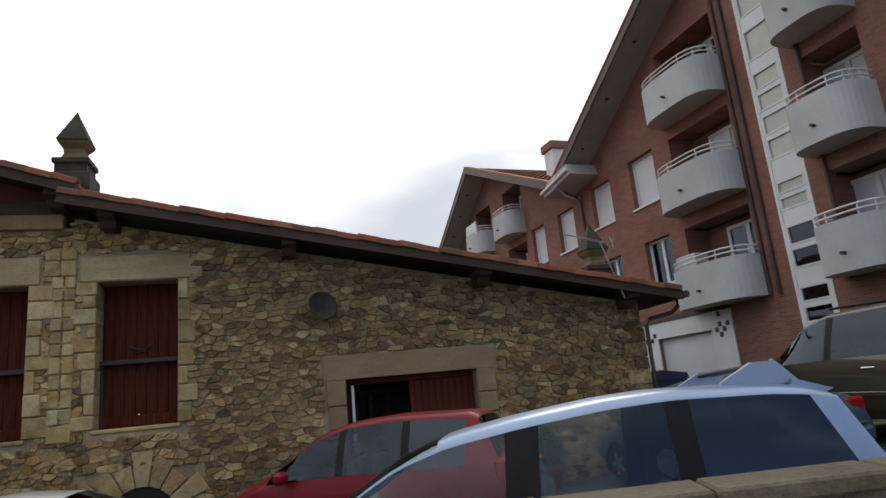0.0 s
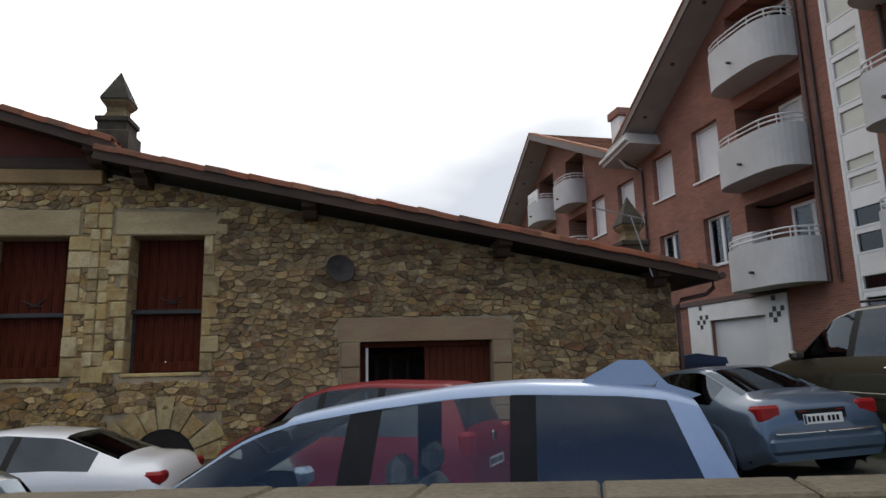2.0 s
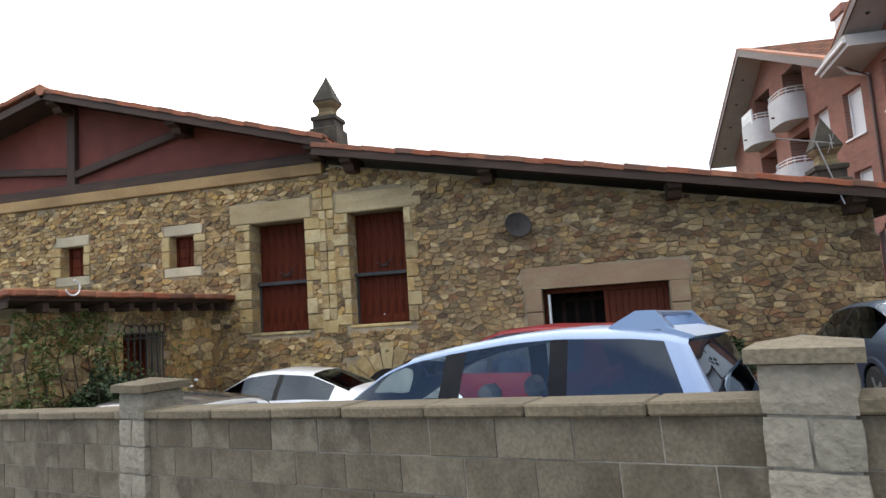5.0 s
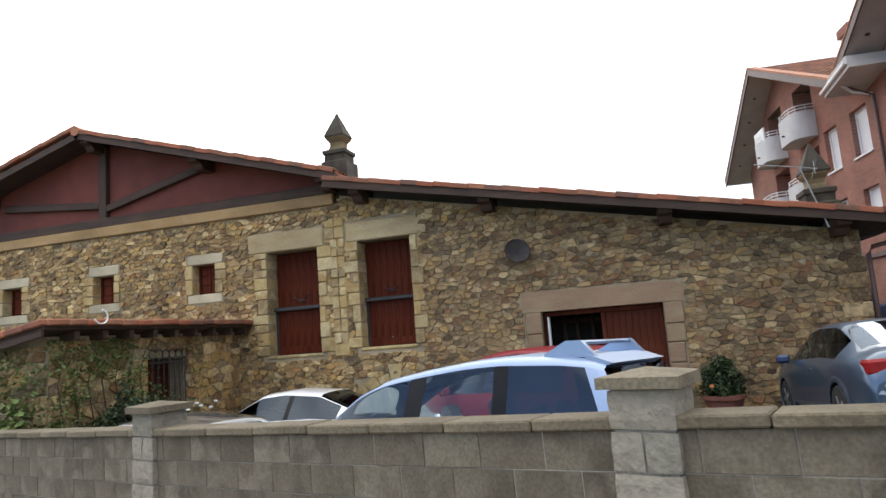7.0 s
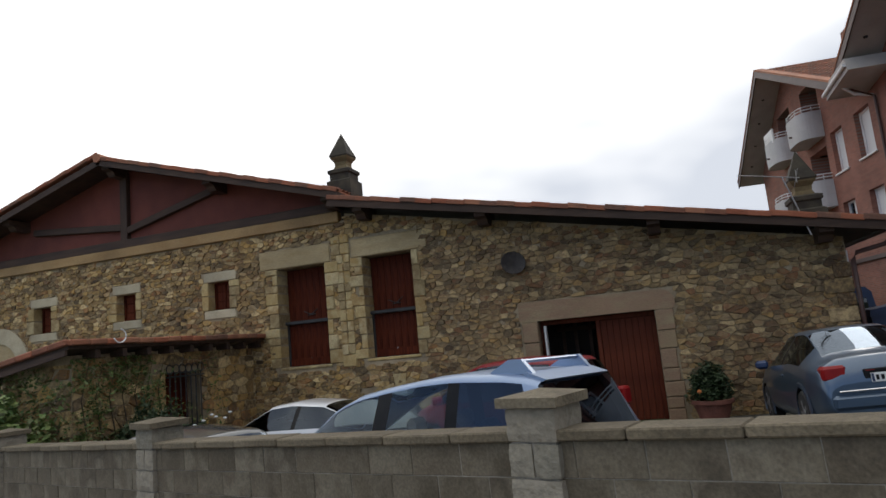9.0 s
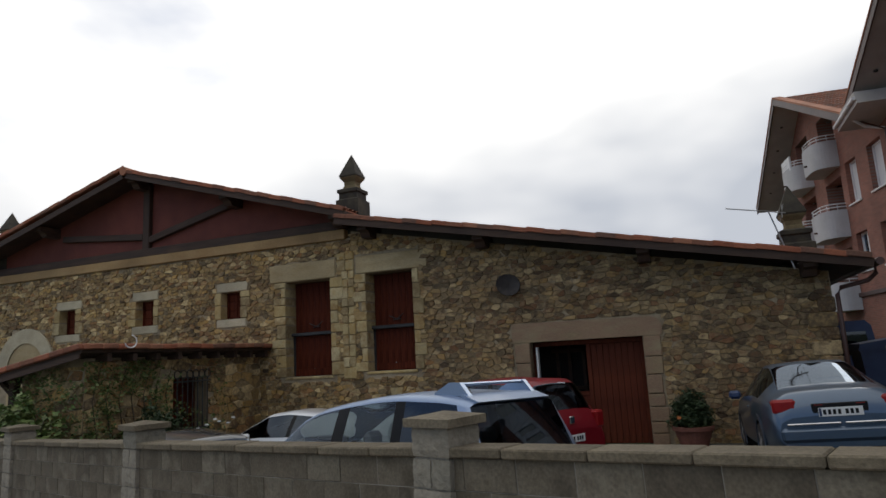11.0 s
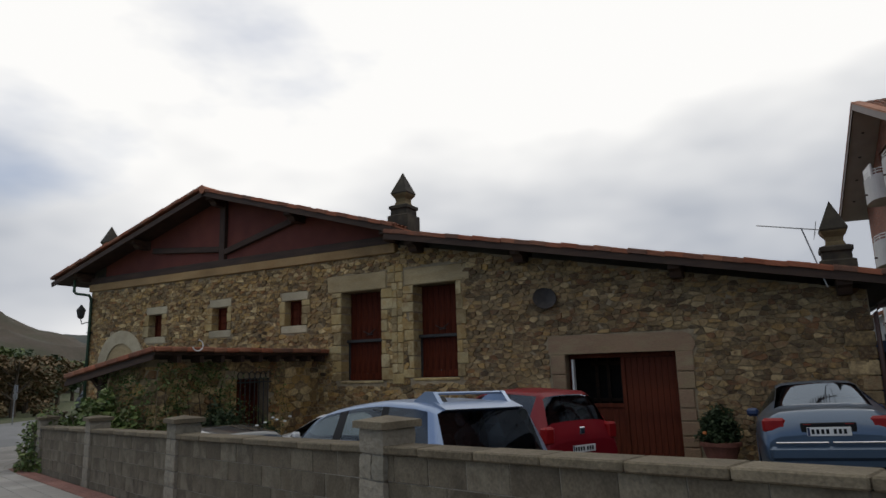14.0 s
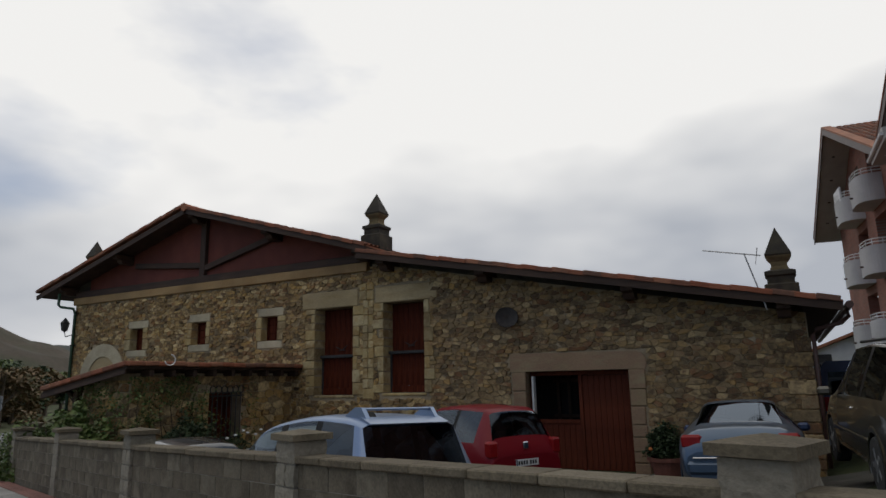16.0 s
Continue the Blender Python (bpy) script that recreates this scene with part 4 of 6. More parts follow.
for k in range(6):
    y = -3.2 + k * .2
    gr.tube([(.08, y + .1 * math.cos(a), 2.12 + .1 * math.sin(a)) for a in np.linspace(0, math.tau, 11)[:-1]], .014, 5, True)
part("grille", gr, M_IRON, win)
for k in range(5):
    part("jamb_stone", Geo().box(-.3, .03, -3.62, -3.26, .7 + k * .27, .96 + k * .27, .02), M_ASHLAR, win)
loop = Geo().tube([(0.5, -4.9 + .15 * math.sin(a) - .05, 2.86 + .13 * math.cos(a)) for a in np.linspace(0.2, 4.4, 12)], .014, 6)
part("cable_loop", loop, M_WHITE, shed, "white cable loop")


# ---- boundary wall ----
BW = Matrix.Translation((PA.x, PA.y, coping(PA.x))) @ Matrix(((U.x, INTO.x, 0, 0), (U.y, INTO.y, 0, 0), (0, 0, 1, 0), (0, 0, 0, 1))) @ Matrix.Rotation(-math.atan(0.036 * U.x), 4, "Y")
core = Geo().box(BEND, 9.0, 0.056, 0.24, -1.25, -0.085)
bwall = structure("boundary_wall", core, M_JOINT, "grey concrete block boundary wall with stone coping")
bwall.matrix_basis = BW
PILLARS = [-12.5, -8.46, -4.41, 0.0, 4.1, 8.3]


def rough_block(x0, x1, y0, y1, z0, z1, seed, amp=.011):
    """A block whose faces are broken stone: a coarse grid pushed in and out."""
    g = Geo()
    lo, hi = Vector((x0, y0, z0)), Vector((x1, y1, z1))
    mid = (lo + hi) / 2
    for ax in range(3):
        u, v = (ax + 1) % 3, (ax + 2) % 3
        nu, nv = max(2, round((hi[u] - lo[u]) / .045)), max(2, round((hi[v] - lo[v]) / .045))
        for side in (lo, hi):
            k = len(g.v)
            for j in range(nv + 1):
                for i in range(nu + 1):
                    p = Vector((0, 0, 0))
                    p[ax] = side[ax]
                    p[u] = lo[u] + (hi[u] - lo[u]) * i / nu
                    p[v] = lo[v] + (hi[v] - lo[v]) * j / nv
                    n = noise.noise(p * 16 + Vector((seed, seed * .7, 0))) + .5 * noise.noise(p * 37 + Vector((0, seed, 0)))
                    edge = sum(abs(p[c] - lo[c]) < 1e-6 or abs(p[c] - hi[c]) < 1e-6 for c in range(3))
                    d = p - mid
                    d.z *= .3
                    p += d.normalized() * (amp * n - (.006 * (edge - 1)))
                    g.v.append(tuple(p))
            for j in range(nv):
                for i in range(nu):
                    a = k + j * (nu + 1) + i
                    q = (a, a + 1, a + nu + 2, a + nu + 1)
                    g.f.append(q if side is hi else q[::-1])
    return g


def pillar(p, z):
    """A split-faced block pillar with a shallow pyramid cap; p: the corner of its front face, turned with the wall."""
    ob = thing("gate_pillar", p, "split-faced concrete block pillar with a flat stone cap", "pillar", "pillars of the boundary wall")
    rng = random.Random(int(z * 1000))
    k, top = 0, 0.12
    while top > -1.1:
        if k % 2 == 0:
            part("block", rough_block(0, .33, 0, .34, top - .19, top - .006, z + k * 3.1), M_PILLAR, ob)
        else:
            part("block", rough_block(0, .16, 0, .34, top - .19, top - .006, z + k * 3.1), M_PILLAR, ob)
            part("block", rough_block(.168, .33, 0, .34, top - .19, top - .006, z + k * 3.1 + 9), M_PILLAR, ob)
        top -= .197
        k += 1
    part("core", Geo().box(.02, .31, .02, .32, -1.1, .114), M_JOINT, ob)
    g = Geo()
    g.v += [(x, y, h) for h in (.122, .178) for x, y in ((-.035, -.035), (.365, -.035), (.365, .375), (-.035, .375))]
    g.v += [(.165, .17, .215)]
    g.f += [(3, 2, 1, 0)] + [(i, (i + 1) % 4, 4 + (i + 1) % 4, 4 + i) for i in range(4)] + [(4 + i, 4 + (i + 1) % 4, 8) for i in range(4)]
    part("cap", g, M_CAP, ob)
    return ob


TURN_W = math.degrees(math.atan2(U.y, U.x))
for s in PILLARS:
    p = PA + U * s
    pillar(pose(p.x, p.y, coping(p.x), 0, 0, TURN_W), s + 20)

# the wall bends away past the last straight pillar
BENDS = [PA + U * (-12.3), PA + U * (-13.6) + INTO * 0.05, PA + U * (-15.0) + INTO * 0.75, PA + U * (-15.9) + INTO * 2.2, PA + U * (-16.2) + INTO * 4.5, PA + U * (-16.0) + INTO * 8.5]
for a, b in zip(BENDS, BENDS[1:]):
    d = b - a
    ang = math.degrees(math.atan2(-d.y, -d.x))
    w = structure("boundary_wall_bend", Geo().box(0, d.length, 0.05, .24, -1.2, -.085), M_JOINT, "concrete block wall bending round the corner")
    w.matrix_basis = pose(b.x, b.y, coping(b.x), 0, 0, ang)
    for r in range(5):
        m = max(1, round(d.length / .4))
        me = Geo().box(.004, d.length / m - .004, .05 - .006, .246, -.08 - (r + 1) * .2 + .008, -.08 - r * .2, .006).mesh("block", M_BLOCK)
        for k in range(m):
            part("block", me, None, w, m=pose(k * d.length / m, 0, 0))
    part("coping_stone", Geo().box(0, d.length, .015, .275, -.08, -.018, .008), M_CAP, w)
for p in (BENDS[2], BENDS[4]):
    pillar(pose(p.x, p.y, coping(p.x), 0, 0, TURN_W - (25 if p is BENDS[2] else 75)), p.x + 40)

# pavement round the bend: rows of small pavers over a bed
TURNING = [PA + U * -12.5 + INTO * -1.95, PA + U * -14.6 + INTO * -1.75, PA + U * -16.7 + INTO * -0.5, PA + U * -17.9 + INTO * 1.9, PA + U * -18.2 + INTO * 5.0, PA + U * -18.1 + INTO * 9.0]
bed = structure("pavement_bend", band([(p.x, p.y) for p in TURNING], -2.0, 2.0, 0.115, 0.3), M_JOINT, "grey pavers laid in curved rows round the corner")
setts = Geo()
strips = [band([(p.x, p.y) for p in TURNING], -1.98 + k * .22, -1.98 + k * .22 + .205, 0.127, 0.22) for k in range(18)]
for st in strips:
    for q in st.f:
        a, b, c, d = (Vector(st.v[i]) for i in q)
        m = (a + b + c + d) / 4
        setts.add([m + (v - m) * .95 for v in (a, b, c, d)], [(3, 2, 1, 0)])
tagged(part("paving_setts", setts, M_PAVE, bed), kind="stuff")


# ---- apartment building ----
AD = Vector((-0.1, 0.995, 0)).normalized()
AO = Vector((-AD.y, AD.x, 0))
APT = Matrix.Translation((8.9, 0.9, 0)) @ Matrix(((AD.x, AO.x, 0, 0), (AD.y, AO.y, 0, 0), (0, 0, 1, 0), (0, 0, 0, 1)))
apt = thing("apartment_building", APT, "red brick apartment block with rounded grey balconies and gabled tile roofs", "building")
PITCH, VALLEY, VZ = 0.57, 9.2, 9.75
APEX1, APEX2 = -0.3, 17.6


def eave(s):
    if s < VALLEY:
        return VZ + PITCH * (min(s, 2 * APEX1 - s) * -1 + VALLEY) if s > APEX1 else VZ + PITCH * (VALLEY - 2 * APEX1 + s)
    return VZ + 0.46 * (s - VALLEY) if s < APEX2 else VZ + 0.46 * (APEX2 - VALLEY) - 0.62 * (s - APEX2)


def roof_line(s):
    if s < APEX1:
        return VZ + PITCH * (VALLEY - APEX1) - PITCH * (APEX1 - s)
    if s < VALLEY:
        return VZ + PITCH * (VALLEY - s)
    if s < APEX2:
        return VZ + 0.46 * (s - VALLEY)
    return VZ + 0.46 * (APEX2 - VALLEY) - 0.62 * (s - APEX2)


S0, S1 = -9.5, 23.5
WINS = [(4.3, 5.6, 4.8, 6.35, "open"), (4.45, 5.8, 7.6, 9.35, "blind"), (7.0, 8.3, 7.6, 9.2, "blind"), (9.7, 11.0, 7.3, 9.0, "blind"), (12.2, 13.4, 7.3, 9.0, "blind"),
        (7.0, 8.2, 4.75, 6.3, "open"), (9.7, 10.9, 4.6, 6.1, "blind"), (12.2, 13.4, 4.6, 6.1, "open")]
LOGGIAS = [(1.0, 3.6), (-3.0, -1.4), (14.0, 16.0), (17.6, 19.6)]
LEVELS = [3.85, 6.82, 9.78]
opens = [w[:4] for w in WINS]
for k, (a, b) in enumerate(LOGGIAS):
    for z in LEVELS:
        zz = z - (.6 if k > 1 else 0)
        opens.append((a, b, zz + .02, zz + 2.45))
STAIR = (-.97, .1, 1.2, 13.0)
opens += [STAIR, (3.2, 5.7, 0.6, 3.1)]
part("brick_wall", wall_sheet(S0, S1, 0.2, lambda s: roof_line(s) - 0.25, -0.4, 0.0, opens, (APEX1, VALLEY, APEX2)), M_BRICK, apt)
# near-black filler block, its colour stands in for the unlit inside
part("core", Geo().box(S0, S1, -9, -1.6, 0.2, 9.4), M_UNLIT, apt)
part("end_wall", Geo().box(S0, S0 + .3, -9, -.4, 0.2, 9.4), M_BRICK, apt)
part("garage_front", wall_sheet(2.35, 6.8, 0.3, lambda s: 3.62, 0.004, 0.05, [(3.2, 5.7, 0.6, 3.1)]), M_WHITE, apt, "white painted garage surround")
part("garage_door", Geo().box(3.2, 5.7, -.2, -.12, .6, 3.1), M_BLIND, apt, "pale grey garage door")
for s0 in (2.45, 5.75):
    for i in range(5):
        for j in range(5):
            if (i + j) % 2 == 0 and abs(i - 2) + abs(j - 2) < 4 and (i * 3 + j * 5) % 7 > 1:
                part("mosaic_tile", Geo().box(s0 + i * .15, s0 + i * .15 + .14, .051, .06, 3.45 - j * .15, 3.59 - j * .15), M_IRON, apt)
part("ledge", Geo().box(2.35, S1, -.02, .09, 3.62, 3.78, .01), M_PIPE, apt)


def apt_window(a, b, c, d, kind):
    fr = Geo()
    for p, q, r, t in ((a, a + .08, c, d), (b - .08, b, c, d), (a + .08, b - .08, c, c + .08), (a + .08, b - .08, d - .08, d)):
        fr.box(p + .003, q - .003, -.28, -.18, r + .003, t - .003, .006)
    win = part("window", fr, M_WHITE, apt, "white framed window" if kind == "open" else "white window with its roller blind down")
    part("sill", Geo().box(a - .06, b + .06, -.2, .07, c - .07, c - .004, .01), M_WHITE, win)
    if kind == "blind":
        n = int((d - c) / .12)
        for k in range(n):
            z = c + .08 + k * (d - c - .16) / n
            part("slat", Geo().box(a + .08, b - .08, -.24, -.222, z + .003, z + (d - c - .16) / n, .003), M_BLIND, win)
    else:
        m = (a + b) / 2
        part("mullion", Geo().box(m - .06, m + .06, -.27, -.19, c + .08, d - .08, .006), M_WHITE, win)
        part("pane", Geo().box(a + .08, b - .08, -.25, -.244, c + .08, d - .08), M_PANE, win)
        part("curtain", Geo().box(a + .08, a + .4, -.36, -.34, c + .08, d - .08), M_WHITE, win)
    # no room is built: a near-black sheet paints its shade behind the glass
    part("unlit_backing", Geo().box(a - .02, b + .02, -.5, -.42, c - .02, d + .02), M_UNLIT, win)


for w in WINS:
    apt_window(*w)


def balcony(a, b, z, deep, blind):
    n = 18
    mid, half = (a + b) / 2, (b - a) / 2 + .12

    def rim(t, r):
        ang = math.pi * t
        x = math.cos(ang)
        return (mid + (half - r) * (abs(x) ** .6) * (1 if x > 0 else -1), (deep - r) * math.sin(ang) ** .55)

    def arc(r):
        return [rim(k / n, r) for k in range(n + 1)]

    bal = part("balcony", Geo().prism(arc(0), 2, z - .12, z + .02), M_GREYPAINT, apt, "rounded grey balcony with steel rail")
    g = Geo()
    out, inn = arc(0), arc(.1)
    for p in (out, inn):
        for zz in (z + .02, z + 1.02):
            g.v += [(x, y, zz) for x, y in p]
    m = n + 1
    for k in range(n):
        g.f += [(k, k + 1, m + k + 1, m + k), (3 * m + k, 3 * m + k + 1, 2 * m + k + 1, 2 * m + k), (m + k, m + k + 1, 3 * m + k + 1, 3 * m + k)]
    part("parapet", g, M_GREYPAINT, bal)
    for h in (1.14, 1.27):
        part("handrail", Geo().tube([(x, y, z + h) for x, y in arc(.05)], .024, 8), M_METALW, bal)
    for k in range(2, n, 3):
        x, y = rim(k / n, .05)
        part("baluster", Geo().tube([(x, y, z + 1.0), (x, y, z + 1.27)], .016, 6), M_METALW, bal)
    x, y = rim(.5, .02)
    part("spout", Geo().tube([(x, y - .02, z + .28), (x, y + .14, z + .28)], .04, 8), M_PIPE, bal)
    h = 2.4
    part("recess", Geo().box(a - .05, b + .05, -.95, -.9, z, z + h).box(a - .1, a - .003, -.95, -.4, z, z + h).box(b + .003, b + .1, -.95, -.4, z, z + h).box(a, b, -.95, -.4, z + h + .06, z + h + .1).box(a, b, -.95, 0, z - .08, z + .015), M_BRICK, bal)
    fr = Geo()
    d0, d1 = a + .15, a + 1.75
    for p, q, r, t in ((d0, d0 + .1, z + .03, z + 2.15), (d1 - .1, d1, z + .03, z + 2.15), ((d0 + d1) / 2 - .07, (d0 + d1) / 2 + .07, z + .03, z + 2.15), (d0, d1, z + 2.15, z + 2.25)):
        fr.box(p, q, -.89, -.81, r, t, .006)
    dr = part("balcony_door", fr, M_WHITE, bal)
    part("blind" if blind else "pane", Geo().box(d0 + .1, d1 - .1, -.87, -.86, z + .05, z + 2.15), M_BLIND if blind else M_PANE, dr)


for k, (a, b) in enumerate(LOGGIAS):
    for j, z in enumerate(LEVELS):
        balcony(a, b, z - (.6 if k > 1 else 0), 1.0 if k < 2 else .9, (j == 1) or (k == 1))

# stair glazing
a, b, c, d = STAIR
strip = part("stair_window", Geo().box(a, a + .1, -.1, .02, c, d, .008).box(b - .1, b, -.1, .02, c, d, .008), M_WHITE, apt, "tall white framed stair glazing")
PANES = [(1.3, 1.9), (2.0, 2.75), (2.85, 3.27), (3.36, 3.76), (4.22, 4.74), (4.82, 5.34), (5.74, 6.10), (6.18, 6.52), (7.12, 7.72), (7.82, 8.38), (8.50, 9.02), (9.12, 9.62), (9.98, 10.9), (11.3, 12.0), (12.1, 12.8)]
z = c
for n_, (p0, p1) in enumerate(PANES + [(d, d)]):
    part("panel", Geo().box(a + .1, b - .1, -.08, .0, z, p0, .005), M_WHITE, strip)
    if p1 > p0:
        fr = Geo().box(a + .1, a + .16, -.06, .012, p0, p1, .004).box(b - .16, b - .1, -.06, .012, p0, p1, .004)
        fr.box(a + .16, b - .16, -.06, .012, p0, p0 + .05, .004).box(a + .16, b - .16, -.06, .012, p1 - .05, p1, .004)
        sash = part("sash", fr, M_METALW, strip)
        part("pane", Geo().box(a + .16, b - .16, -.05, -.042, p0 + .05, p1 - .05), M_CARDARK if n_ < 6 else M_PALEGLASS, sash)
    z = p1
# near-black sheet painted as the shade of the stairwell
part("stair_back", Geo().box(a + .1, b - .1, -.36, -.32, c, d), M_UNLIT, strip)
for s in (.53, .82, -1.5):
    part("downpipe", Geo().tube([(s, .06, 3.7), (s, .06, roof_line(s) - .6)], .05, 10), M_PIPE, apt)
part("downpipe", Geo().tube([(8.95, .07, 3.7), (8.95, .07, 9.0), (9.1, .9, 9.5)], .05, 10), M_PIPE, apt)


def gable_roof(apex, s_lo, s_hi, pl, ph, out, back):
    """Two tiled slopes with a rendered soffit; pl, ph: the pitches to either side of the apex."""
    za = roof_line(apex)
    for sgn, end, pitch in ((-1, s_lo, pl), (1, s_hi, ph)):
        ze = za - pitch * abs(end - apex)
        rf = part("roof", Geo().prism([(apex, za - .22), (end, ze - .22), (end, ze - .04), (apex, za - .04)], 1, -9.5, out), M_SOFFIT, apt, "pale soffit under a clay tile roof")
        part("verge_board", Geo().prism([(apex, za - .3), (end, ze - .3), (end, ze + .02), (apex, za + .02)], 1, out + .002, out + .05), M_PIPE, rf)
        part("tile_edge", Geo().prism([(apex, za + .02), (end, ze + .02), (end, ze + .1), (apex, za + .1)], 1, out - .3, out + .07), M_TILE, rf)
        length = math.hypot(end - apex, za - ze)
        g = Geo()
        y = out - .1
        rows = int(length / .4)
        while y > -9.4:
            for r in range(rows):
                k = len(g.v)
                for t, h in ((r / rows, .0), ((r + 1.1) / rows, .03)):
                    for i in range(4):
                        an = math.pi * i / 3
                        g.v.append((apex + (end - apex) * t, y + .13 * math.cos(an), za + (ze - za) * t + h - .03 + .08 * math.sin(an)))
                g.f += [(k + i, k + i + 1, k + i + 5, k + i + 4) for i in range(3)]
            y -= .27
        tagged(part("roof_tiles", g, M_TILE, rf), kind="stuff")
        for k in range(1, 5):
            t = k / 5
            part("soffit_lamp", Geo().lathe([(.06, -.05), (.07, 0)], 10, pose(apex + (end - apex) * t, out - .5, za + (ze - za) * t - .225)), M_IRON, rf)


gable_roof(APEX1, -9.8, VALLEY + .15, PITCH, PITCH, 1.15, -9)
gable_roof(APEX2, VALLEY - .1, 24.2, .46, .62, 1.15, -9)
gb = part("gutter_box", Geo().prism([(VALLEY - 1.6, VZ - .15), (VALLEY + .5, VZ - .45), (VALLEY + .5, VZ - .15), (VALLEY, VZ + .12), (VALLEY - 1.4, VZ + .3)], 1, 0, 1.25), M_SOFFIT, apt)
part("gutter", Geo().tube([(VALLEY - 1.5, 1.3, VZ + .05), (VALLEY + .6, 1.3, VZ - .25)], .07, 8).tube([(VALLEY - .4, 1.3, VZ - .12), (VALLEY - .1, .6, VZ - .55), (VALLEY - .2, .07, VZ - .7)], .05, 8), M_METALW, gb)
ch = part("chimney", Geo().box(12.6, 13.4, -2.0, -1.2, 9.5, 12.80, .02), M_WHITE, apt, "white chimney with a brick top")
part("chimney_top", Geo().box(12.5, 13.5, -2.1, -1.1, 12.80, 13.18, .03), M_BRICK, ch)
part("storage_box", Geo().box(2.75, 3.6, .05, .55, 3.88, 5.35, .03), M_GREYPAINT, apt, "grey storage cabinet on a balcony")
part("laundry", Geo().box(17.8, 19.2, .75, .85, 10.05, 10.75, .03), M_WHITE, apt, "white laundry over a balcony rail")


# ---- vehicles ----
def car(name, m, label, paintm, table, side, pillars, screens, wheels, radius=.31, low=.2, glassm=None, extras=(), seats=(), lean=None, rearglass=None, group="cars parked by the barn"):
    """A body drawn through cross-sections: rows of x, top height, half roof width, belt height, half belt width."""
    ob = thing(name, m, label, "car", group)
    tab = np.array(table)
    marks = sorted({*tab[:, 0], *(v for r in (*side, *pillars, *screens) for v in r)})
    xs = []
    for a, b in zip(marks, marks[1:]):
        k = max(1, int((b - a) / .075))
        xs += [a + (b - a) * i / k for i in range(k)]
    xs.append(marks[-1])
    def val(x, c):
        r = .07 if lean is None or x > -1.75 else .004
        return sum(np.interp(x + o, tab[:, 0], tab[:, c]) * w for o, w in ((-r, .25), (0, .5), (r, .25)))
    rings = []
    for x in xs:
        zt, wt, zb, wb = (val(x, c) for c in (1, 2, 3, 4))
        cr = .035 * min(1, wt / .5)
        half = [(0, zt + cr), (wt * .5, zt + cr * .8), (wt * .86, zt + cr * .35), (wt, zt - .022)]
        e, q = half[-1], (wb, zb)
        half += [(e[0] + (q[0] - e[0]) * t + .012 * math.sin(math.pi * t), e[1] + (q[1] - e[1]) * t) for t in (.035, .5, .93)]
        zl = low + .12 * smooth(.75, 1.0, abs(x) / max(abs(tab[0, 0]), tab[-1, 0]))
        zs = zb - .22 * (zb - zl)
        half += [(wb + .012, zb - .05)] + [(wb + .035 - .02 * (k / 7) ** 3, zs + (zl + .1 - zs) * k / 7) for k in range(8)] + [(wb - .08, zl)]
        ring = [(-y, z) for y, z in half[::-1]] + half[1:]
        tilt = np.interp(x, [q[0] for q in lean], [q[1] for q in lean]) if lean else 0
        rings.append([(x + tilt * max(0, z - zb), y, z) for y, z in ring])
    R, c = len(rings[0]), len(half) - 1
    body = Geo()
    allv = [p for r in rings for p in r]
    pieces = {}

    def which(x, rs):
        return next((k for k, (a, b) in enumerate(rs) if a - 1e-6 <= x <= b + 1e-6), None)

    for i in range(len(xs) - 1):
        xm = (xs[i] + xs[i + 1]) / 2
        for j in range(R - 1):
            a = min(abs(j - c), abs(j + 1 - c))
            q = (i * R + j, i * R + j + 1, (i + 1) * R + j + 1, (i + 1) * R + j)
            tall = val(xm, 1) - val(xm, 3) > .07
            dest = body
            if a in (4, 5) and tall and which(xm, side) is not None:
                dest = pieces.setdefault(("side_window", which(xm, side), j > c), Geo())
            elif a in (4, 5) and tall and which(xm, pillars) is not None:
                dest = pieces.setdefault(("pillar_trim", which(xm, pillars), j > c), Geo())
            elif a in (0, 1, 2) and which(xm, screens) is not None:
                dest = pieces.setdefault(("windscreen" if xm > 0 else "rear_window", 0, True), Geo())
            elif a >= 7:
                zc = sum(allv[t][2] for t in q) / 4
                if any((xm - w) ** 2 + (zc - radius) ** 2 < (radius + .06) ** 2 for w in wheels):
                    continue
            dest.f.append(q)
    body.f += [tuple(range(R))[::-1], tuple(range((len(xs) - 1) * R, len(xs) * R))]
    pieces["body", 0, True] = body
    for (nm, at, _), geo in pieces.items():
        dark = rearglass if rearglass and (nm == "rear_window" or (nm == "side_window" and at == 0)) else None
        mt = paintm if nm == "body" else M_TRIM if nm == "pillar_trim" else dark or glassm or M_CARGLASS
        me = bpy.data.meshes.new(nm)
        me.from_pydata(allv, [], geo.f)
        bm = bmesh.new()
        bm.from_mesh(me)
        bmesh.ops.delete(bm, geom=[v for v in bm.verts if not v.link_faces], context="VERTS")
        for f in bm.faces:
            f.normal_flip()
            f.smooth = len(f.verts) == 4
        bm.to_mesh(me)
        bm.free()
        me.materials.append(mt)
        part(nm, me, None, ob)
    fl = Geo().box(tab[0, 0] + .3, tab[-1, 0] - .5, -val(0, 4) + .06, val(0, 4) - .06, low + .1, low + .16)
    part("floor_pan", fl, M_TRIM, ob)
